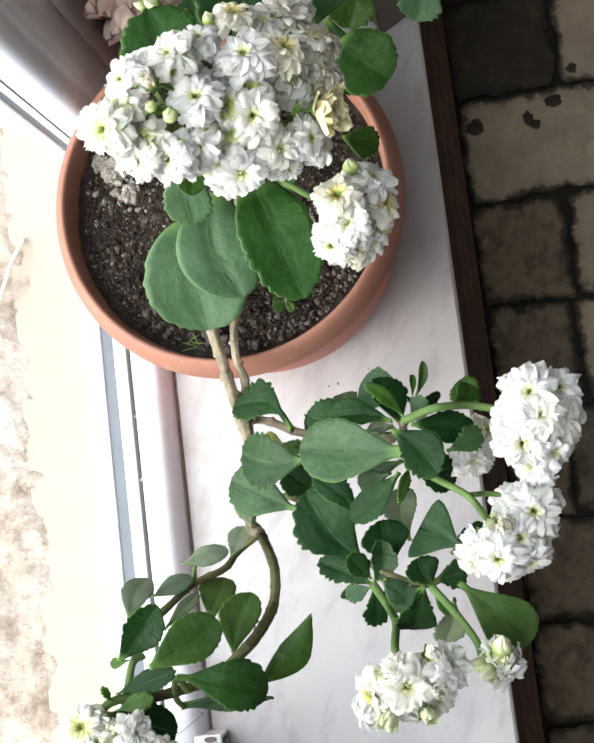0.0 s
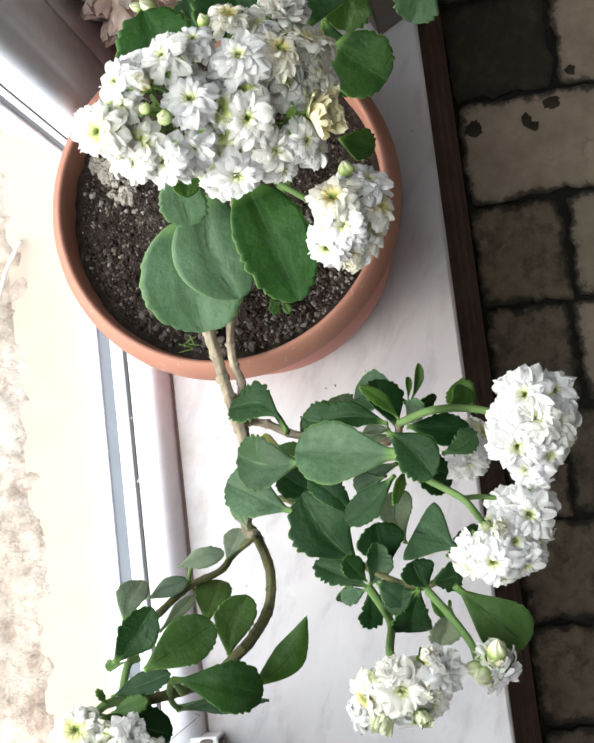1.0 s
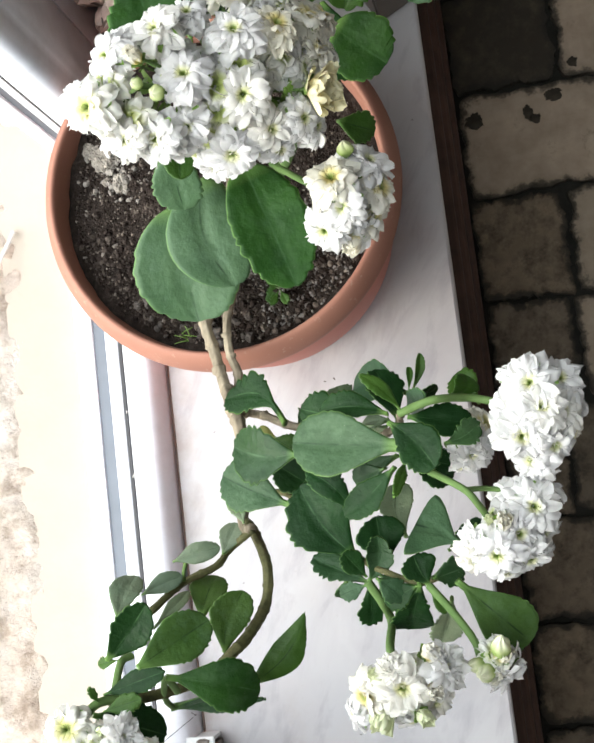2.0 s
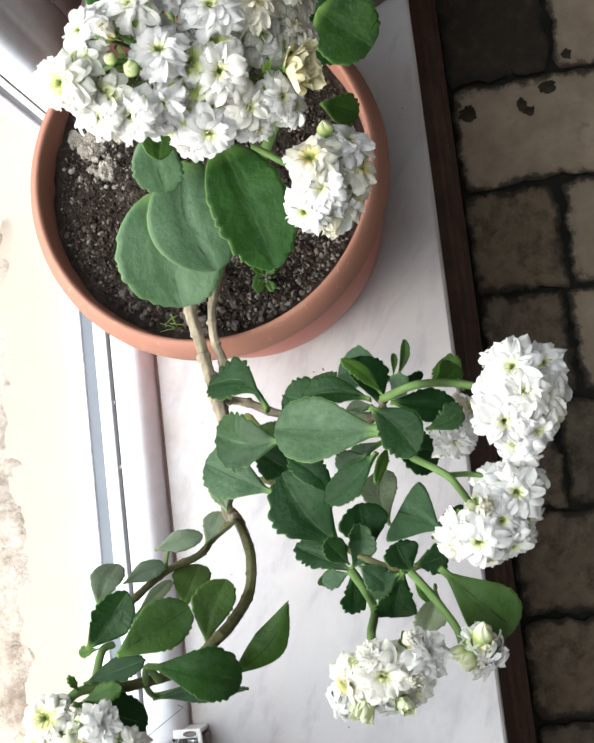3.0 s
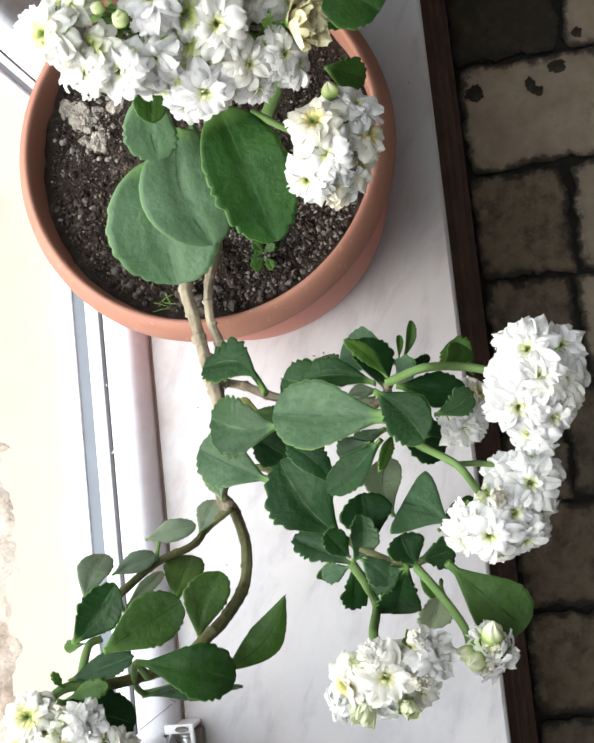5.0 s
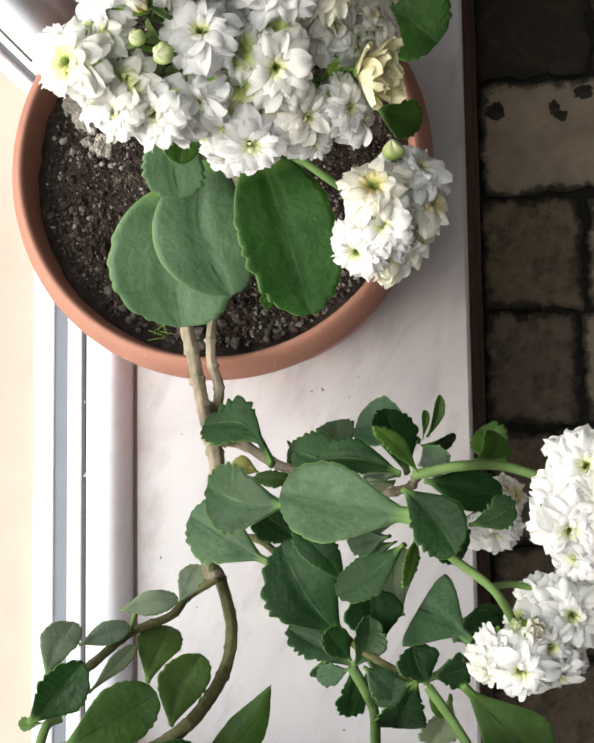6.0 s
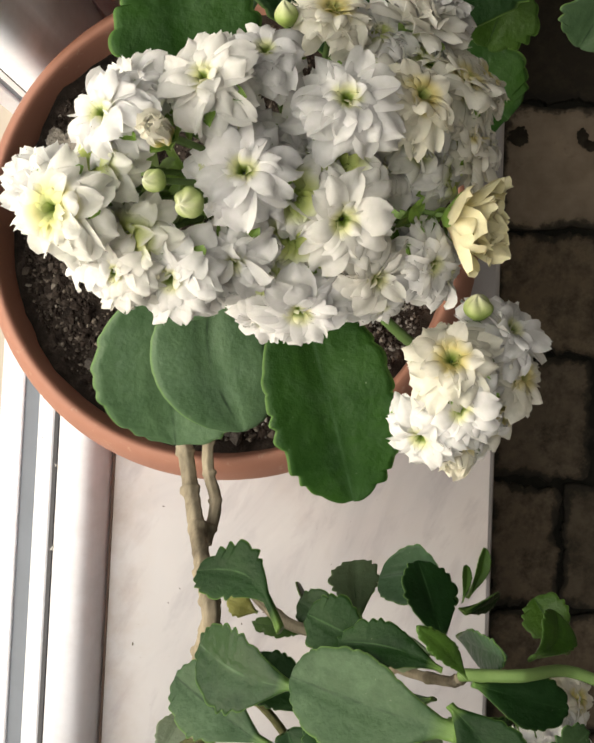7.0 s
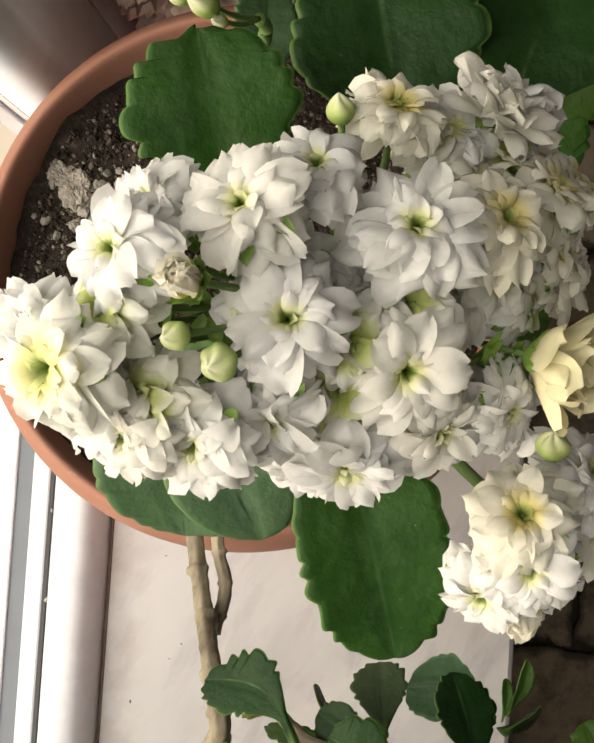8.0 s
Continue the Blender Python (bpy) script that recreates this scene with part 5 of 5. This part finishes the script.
head.add("e", (0.1225, -0.2689, 0.2920), 0.0062)
head.add("e", (0.1195, -0.2660, 0.2900), 0.0052)
head.add("y", (0.1256, -0.2702, 0.2890), 0.0071)
head.add("w", (0.1318, -0.2728, 0.2820), 0.0113)
head.add("h", (0.1208, -0.2648, 0.2860), 0.0056)
head.fill(0.0045).build()
head = Cluster((-.067, -.282, .265), (-.068, -.290, .262), .4, "lower head of cream and white flowers")
head.add("v", (-0.0698, -0.2805, 0.2750), 0.0124)
head.add("h", (-0.0418, -0.2855, 0.2760), 0.0100)
head.add("c", (-0.0518, -0.2945, 0.2720), 0.0123)
head.add("c", (-0.0767, -0.2952, 0.2700), 0.0125)
head.add("h", (-0.0299, -0.2981, 0.2680), 0.0090)
head.add("k", (-0.0580, -0.2886, 0.2740), 0.0057)
head.add("k", (-0.0540, -0.2834, 0.2720), 0.0052)
head.fill(0.0045).build()
head = Cluster((.118, -.175, .262), (.124, -.172, .262), .4, "shaded small head of white flowers behind the leaves")
head.add("w", (0.1290, -0.1793, 0.2680), 0.0104)
head.add("w", (0.1346, -0.1738, 0.2660), 0.0088)
head.add("w", (0.1232, -0.1843, 0.2620), 0.0089)
head.add("c", (0.1368, -0.1647, 0.2620), 0.0089)
head.fill(0.0045).build()
head = Cluster((.027, .038, .30), (.027, .040, .31), .4, "few green buds on a short stalk")
head.add("e", (0.0176, 0.0357, 0.3300), 0.0050)
head.add("e", (0.0206, 0.0334, 0.3250), 0.0027)
head.add("e", (0.0110, 0.0392, 0.3250), 0.0037)
head.build()

# ---- other things ----
SHELL = mat_plain("pink_glaze", (0.74, 0.60, 0.53), 0.5, 0.25, 90, bump=0.3)
GREYBOX = mat_plain("grey_plastic", (0.15, 0.125, 0.105), 0.5, 0.15, 60)
WHITEPLASTIC = mat_plain("white_plastic", (0.72, 0.72, 0.71), 0.35, 0.08, 60)
STEEL = mat_plain("dull_steel", (0.58, 0.58, 0.59), 0.3, 0.2, 80, metal=0.9)
CABLE = mat_plain("white_cable", (0.75, 0.74, 0.70), 0.5, 0.1, 60)


def petal_vase(at, radius, height):
    """A vase covered in overlapping petal-shaped scales."""
    vase = thing("vase", "pinkish vase covered with overlapping petal-shaped scales, standing on the sill", "vase", at)
    part("body", lathe("vase_body", [(0.001, 0.0), (radius * 0.8, 0.0), (radius * 0.95, height * 0.3), (radius * 0.93, height * 0.7), (radius * 0.8, height), (radius * 0.7, height), (radius * 0.6, 0.01), (0.001, 0.01)], SHELL, 48), vase)
    bm = bmesh.new()
    rng = random.Random(2)
    petal(bm, 0.026, 0.014, 0, 24, 60, -0.006, 0.0, 0.35, 0.0, rng)
    scale_me = smooth(mesh_of("scale", bm, SHELL))
    for k in range(9):
        for i in range(12):
            a = 2 * math.pi * (i + 0.5 * (k % 2)) / 12
            h = height * (k + 0.9) / 9.6
            m = Matrix.Rotation(a, 4, "Z") @ Matrix.Translation((radius * 0.93, 0, h)) @ Matrix.Rotation(radians(-52) + rng.uniform(-0.2, 0.2), 4, "Y") @ Matrix.Rotation(rng.uniform(-0.5, 0.5), 4, "X")
            part("scale", scale_me, vase, "", m)
    return vase


petal_vase((-0.040, 0.165, 0.0), 0.038, 0.17)


def planter():
    """The corner of a square grey pot further along the sill."""
    ob = thing("square_planter", "square dark grey planter standing on the marble sill", "planter", (0.1143, 0.1838, 0.0))
    ob.rotation_euler = (0, 0, radians(27.3))
    bm = bmesh.new()
    half, high = 0.0305, 0.095

    def ring(k, z):
        return [bm.verts.new((x * k, y * k, z)) for x, y in ((-1, -1), (1, -1), (1, 1), (-1, 1))]

    lo, hi = ring(half * 0.82, 0), ring(half, high)
    inn, deep = ring(half - 0.004, high), ring(half * 0.82 - 0.002, high - 0.02)
    for p, q in ((lo, hi), (hi, inn), (inn, deep)):
        for i in range(4):
            j = (i + 1) % 4
            bm.faces.new((p[i], p[j], q[j], q[i]))
    bm.faces.new(lo)
    bm.faces.new(deep)
    bmesh.ops.bevel(bm, geom=[e for e in bm.edges], offset=0.0015, segments=2, affect="EDGES")
    part("body", mesh_of("planter_body", bm, GREYBOX), ob)
    part("soil", lathe("planter_soil", [(0.001, 0.07), (0.0245, 0.07), (0.0235, 0.076), (0.001, 0.079)], SOIL, 24), ob)
    return ob


planter()

floor_pot = thing("floor_pot", "brown clay flower pot standing on the stone floor", "flower pot", (0.225, 0.405, -0.352))
part("body", lathe("floor_pot_body", [(0.001, 0), (0.070, 0), (0.074, 0.004), (0.092, 0.13), (0.086, 0.13), (0.07, 0.012), (0.001, 0.012)], POT, 64), floor_pot)
part("rim", lathe("floor_pot_rim", [(0.090, 0.122), (0.098, 0.124), (0.100, 0.15), (0.097, 0.154), (0.090, 0.152), (0.087, 0.124)], POT, 64), floor_pot)
part("soil", lathe("floor_pot_soil", [(0.001, 0.10), (0.078, 0.10), (0.081, 0.125), (0.001, 0.128)], SOIL, 48), floor_pot)


def hinge():
    ob = thing("window_hinge", "white plastic window hinge with a steel pin at the frame's corner", "hinge", (-0.0835, -0.348, 0.0))
    bm = bmesh.new()
    box(bm, -0.0058, 0.0140, 0.0008, 0.0068, 0.0270, 0.0300, 0.0010, 3)
    box(bm, 0.0112, 0.0140, -0.060, 0.0012, 0.0262, 0.0297, 0.0008, 2)
    part("bracket", mesh_of("hinge_bracket", bm, WHITEPLASTIC), ob)
    part("pin_socket", lathe("hinge_socket", [(0.001, 0.0300), (0.0042, 0.0300), (0.0046, 0.0306), (0.0036, 0.0307), (0.0032, 0.0303), (0.001, 0.0303)], GREYBOX, 24), ob, "grey recessed socket", Matrix.Translation((0.0062, 0.0038, 0)) @ Matrix.Diagonal((1, 0.42, 1, 1)))
    # dark box in place of the shaded gap under the bracket
    part("base", box_mesh("hinge_shade", GREYBOX, -0.0055, 0.0125, -0.060, -0.0010, 0.0, 0.012, bevel=0.001), ob, "dark box standing in for the shade inside the hinge")
    part("post", box_mesh("hinge_post", WHITEPLASTIC, -0.0030, 0.0110, 0.0012, 0.0040, 0.0, 0.0272, bevel=0.0006), ob)
    bm = bmesh.new()
    tube(bm, [(0.0062, 0.0012, 0.0205), (0.0056, -0.03, 0.0205), (0.0050, -0.06, 0.0205)], 0.0038, 0.0038, 0, 20, 4)
    tube(bm, [(0.0062, -0.0010, 0.0205), (0.0061, -0.0034, 0.0205)], 0.0046, 0.0046, 0, 20, 2)
    part("pin", smooth(mesh_of("hinge_pin", bm, STEEL)), ob, "dull steel barrel")
    bm = bmesh.new()
    tube(bm, [(-0.0052, 0.0030, 0.025), (-0.0105, -0.010, 0.025), (-0.022, -0.05, 0.025)], 0.0012, 0.0012, 0, 10, 4)
    part("link", smooth(mesh_of("hinge_link", bm, GASKET)), ob, "black link")
    bm = bmesh.new()
    tube(bm, [(-0.0028, 0.0010, 0.024), (-0.0068, -0.010, 0.024), (-0.019, -0.05, 0.024)], 0.0014, 0.0014, 0, 10, 4)
    part("arm", smooth(mesh_of("hinge_arm", bm, STEEL)), ob, "steel arm")
    part("plate", box_mesh("hinge_plate", WHITEPLASTIC, 0.0130, 0.026, -0.060, -0.018, 0.0, 0.008, bevel=0.001), ob)
    return ob


hinge()

cable = thing("cable", "thin white cable lying on the rough outer ledge", "cable")
bm = bmesh.new()
tube(bm, [(-0.2443, -0.0274, 0.001), (-0.2272, -0.0147, 0.001), (-0.2161, -0.0012, 0.001), (-0.2093, 0.0168, 0.0), (-0.2029, 0.0310, -0.004), (-0.1990, 0.0420, -0.0085)], 0.0017, 0.0017, 0, 8, 8)
part("sheath", smooth(mesh_of("cable", bm, CABLE)), cable)

SPECK = mat_plain("dark_crumb", (0.10, 0.08, 0.06), 0.9, 0.3, 300)


def sill_specks():
    rng = random.Random(12)
    verts, faces = [], []
    spots = [(-0.054, -0.134), (0.031, -0.108), (0.038, -0.107), (0.055, -0.112), (-0.02, -0.16)]
    spots += [(rng.uniform(-0.07, 0.12), rng.uniform(-0.4, 0.1)) for _ in range(22)]
    for x, y in spots:
        s = rng.uniform(0.0002, 0.0006)
        base = len(verts)
        turn = Matrix.Rotation(rng.uniform(0, 3), 3, "Z")
        verts += [turn @ Vector((v.x * s * 2.2, v.y * s, v.z * s * 0.6)) + Vector((x, y, s * 0.5)) for v in ICO_V]
        faces += [[base + i for i in f] for f in ICO_F]
    me = bpy.data.meshes.new("sill_crumbs")
    me.from_pydata(verts, [], faces)
    me.materials.append(SPECK)
    return me


tagged(new("sill_crumbs", sill_specks()), "tiny dark crumbs scattered on the marble sill", "crumbs", kind="stuff")


def lint():
    """Two wisps of white fluff caught on the window gasket."""
    rng = random.Random(31)
    bm = bmesh.new()
    for cx, cy, n in ((-0.1120, -0.159, 6), (-0.1122, -0.113, 3)):
        for _ in range(n):
            a = rng.uniform(0, 6.28)
            p = Vector((cx + rng.uniform(-0.001, 0.001), cy + rng.uniform(-0.001, 0.001), 0.0172))
            d = Vector((math.cos(a), math.sin(a), rng.uniform(0, 0.4))) * rng.uniform(0.0008, 0.0022)
            tube(bm, [p, p + d * 0.5 + Vector((0, 0, 0.0005)), p + d], 0.00035, 0.00015, 0, 5, 3)
    return mesh_of("lint", bm, CABLE)


tagged(new("lint", lint()), "wisps of white fluff caught on the window gasket", "lint", kind="stuff")

# ---- stones of the floor ----
def stone_mesh(seed, w, d, mat):
    """A flat stone with an uneven outline; its UV runs from the joint inwards."""
    bm = bmesh.new()
    uvl = bm.loops.layers.uv.new("UVMap")
    n = 160
    rings = []
    for inset, z, run in ((0.0, -0.004, 0.0), (0.0, 0.0022, 0.0), (0.0012, 0.0030, 0.06), (0.022, 0.0031, 1.0)):
        ring = []
        for i in range(n):
            a = 2 * math.pi * i / n
            ca, sa = math.cos(a), math.sin(a)
            k = 1 / (abs(ca) ** 18 + abs(sa) ** 18) ** (1 / 18)
            wob = 0.0050 * noise.noise(Vector((ca * 3 + seed, sa * 3, seed * 0.7))) + 0.0034 * noise.fractal(Vector((ca * 7, sa * 7 + seed, 2)), 0.9, 2.2, 4)
            wob *= max(0.0, 1 - inset * 40)
            ring.append((bm.verts.new((ca * k * (w / 2 - inset + wob), sa * k * (d / 2 - inset + wob), z)), run))
        rings.append(ring)

    def face(corners):
        f = bm.faces.new([v for v, _ in corners])
        for lp, (_, run) in zip(f.loops, corners):
            lp[uvl].uv = (run, 0.5)

    for a, b in zip(rings, rings[1:]):
        for i in range(n):
            face((a[i], a[(i + 1) % n], b[(i + 1) % n], b[i]))
    face(rings[-1])
    return mesh_of("stone", bm, mat)


floor_ob = bpy.data.objects["floor"]
rng = random.Random(8)
edges = [-0.66, -0.553, -0.441, -0.341, -0.236, -0.124, -0.012, 0.100, 0.216, 0.33, 0.44, 0.55, 0.66]
splits = {-0.012: (0.256, 0.42), 0.100: (0.335, 0.49), -0.124: (0.249, 0.40), -0.236: (0.222, 0.39), -0.341: (0.30, 0.44), 0.216: (0.27, 0.45)}
for y0, y1 in zip(edges, edges[1:]):
    x = 0.158
    cuts = list(splits.get(y0, (0.158 + rng.uniform(0.08, 0.16), 0.42 + rng.uniform(-0.05, 0.05))))
    while cuts[-1] < 1.0:
        cuts.append(cuts[-1] + rng.uniform(0.10, 0.18))
    for c in cuts:
        gap = 0.0055
        # tone set by place: beige further along and outward, darker by the near wall
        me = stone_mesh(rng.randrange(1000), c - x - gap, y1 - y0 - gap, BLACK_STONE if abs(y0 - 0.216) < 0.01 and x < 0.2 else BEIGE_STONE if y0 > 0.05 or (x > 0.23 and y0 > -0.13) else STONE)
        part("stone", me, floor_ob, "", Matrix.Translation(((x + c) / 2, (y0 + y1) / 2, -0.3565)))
        x = c


def far_stones():
    """The stones of the rest of the room, laid in the same way."""
    rng = random.Random(21)
    verts, faces = [], []
    y = -1.98
    while y < 1.95:
        deep = rng.uniform(0.10, 0.118)
        x = 0.158
        while x < 1.66:
            wide = rng.uniform(0.10, 0.17)
            if x > 1.03 or y < -0.66 - deep or y > 0.66:
                base = len(verts)
                x0, x1, y0, y1 = x + 0.004, min(x + wide, 1.69) - 0.004, y + 0.004, y + deep - 0.004
                for inset, z in ((0.0, -0.3605), (0.0, -0.3547), (0.0025, -0.3535)):
                    verts += [(x0 + inset, y0 + inset, z), (x1 - inset, y0 + inset, z), (x1 - inset, y1 - inset, z), (x0 + inset, y1 - inset, z)]
                for k in (0, 4):
                    faces += [[base + k + i, base + k + (i + 1) % 4, base + k + 4 + (i + 1) % 4, base + k + 4 + i] for i in range(4)]
                faces.append([base + 8, base + 9, base + 10, base + 11])
            x += wide
        y += deep
    me = bpy.data.meshes.new("far_stones")
    me.from_pydata(verts, [], faces)
    me.materials.append(FAR_STONE)
    return me


rest = part("far_stones", far_stones(), floor_ob, "dark stones of the rest of the floor")
rest["kind"] = "stuff"


def stain(at, size, seed):
    """A flat black blotch with a fringed outline."""
    bm = bmesh.new()
    n = 200
    pts = []
    for i in range(n):
        a = 2 * math.pi * i / n
        r = 1 + 0.40 * noise.noise(Vector((math.cos(a) * 1.6 + seed, math.sin(a) * 1.6, seed))) + 0.20 * noise.fractal(Vector((math.cos(a) * 4, math.sin(a) * 5 + seed, 1)), 0.6, 2.2, 6)
        pts.append(bm.verts.new((size[0] * r * math.cos(a), size[1] * r * math.sin(a), 0.0006)))
    low = [bm.verts.new((v.co.x, v.co.y, -0.0006)) for v in pts]
    for i in range(n):
        bm.faces.new((pts[i], pts[(i + 1) % n], low[(i + 1) % n], low[i]))
    bm.faces.new(pts)
    return part("floor_stain", mesh_of("floor_stain", bm, TAR), floor_ob, "black stain on the stone", Matrix.Translation((*at, -0.3528)))


for at, size, seed in (((0.176, 0.185), (0.009, 0.008), 1), ((0.232, 0.186), (0.005, 0.008), 2), ((0.239, 0.178), (0.006, 0.005), 3), ((0.261, 0.200), (0.010, 0.006), 4),
                       ((0.285, 0.232), (0.005, 0.005), 6)):
    stain(at, size, seed)
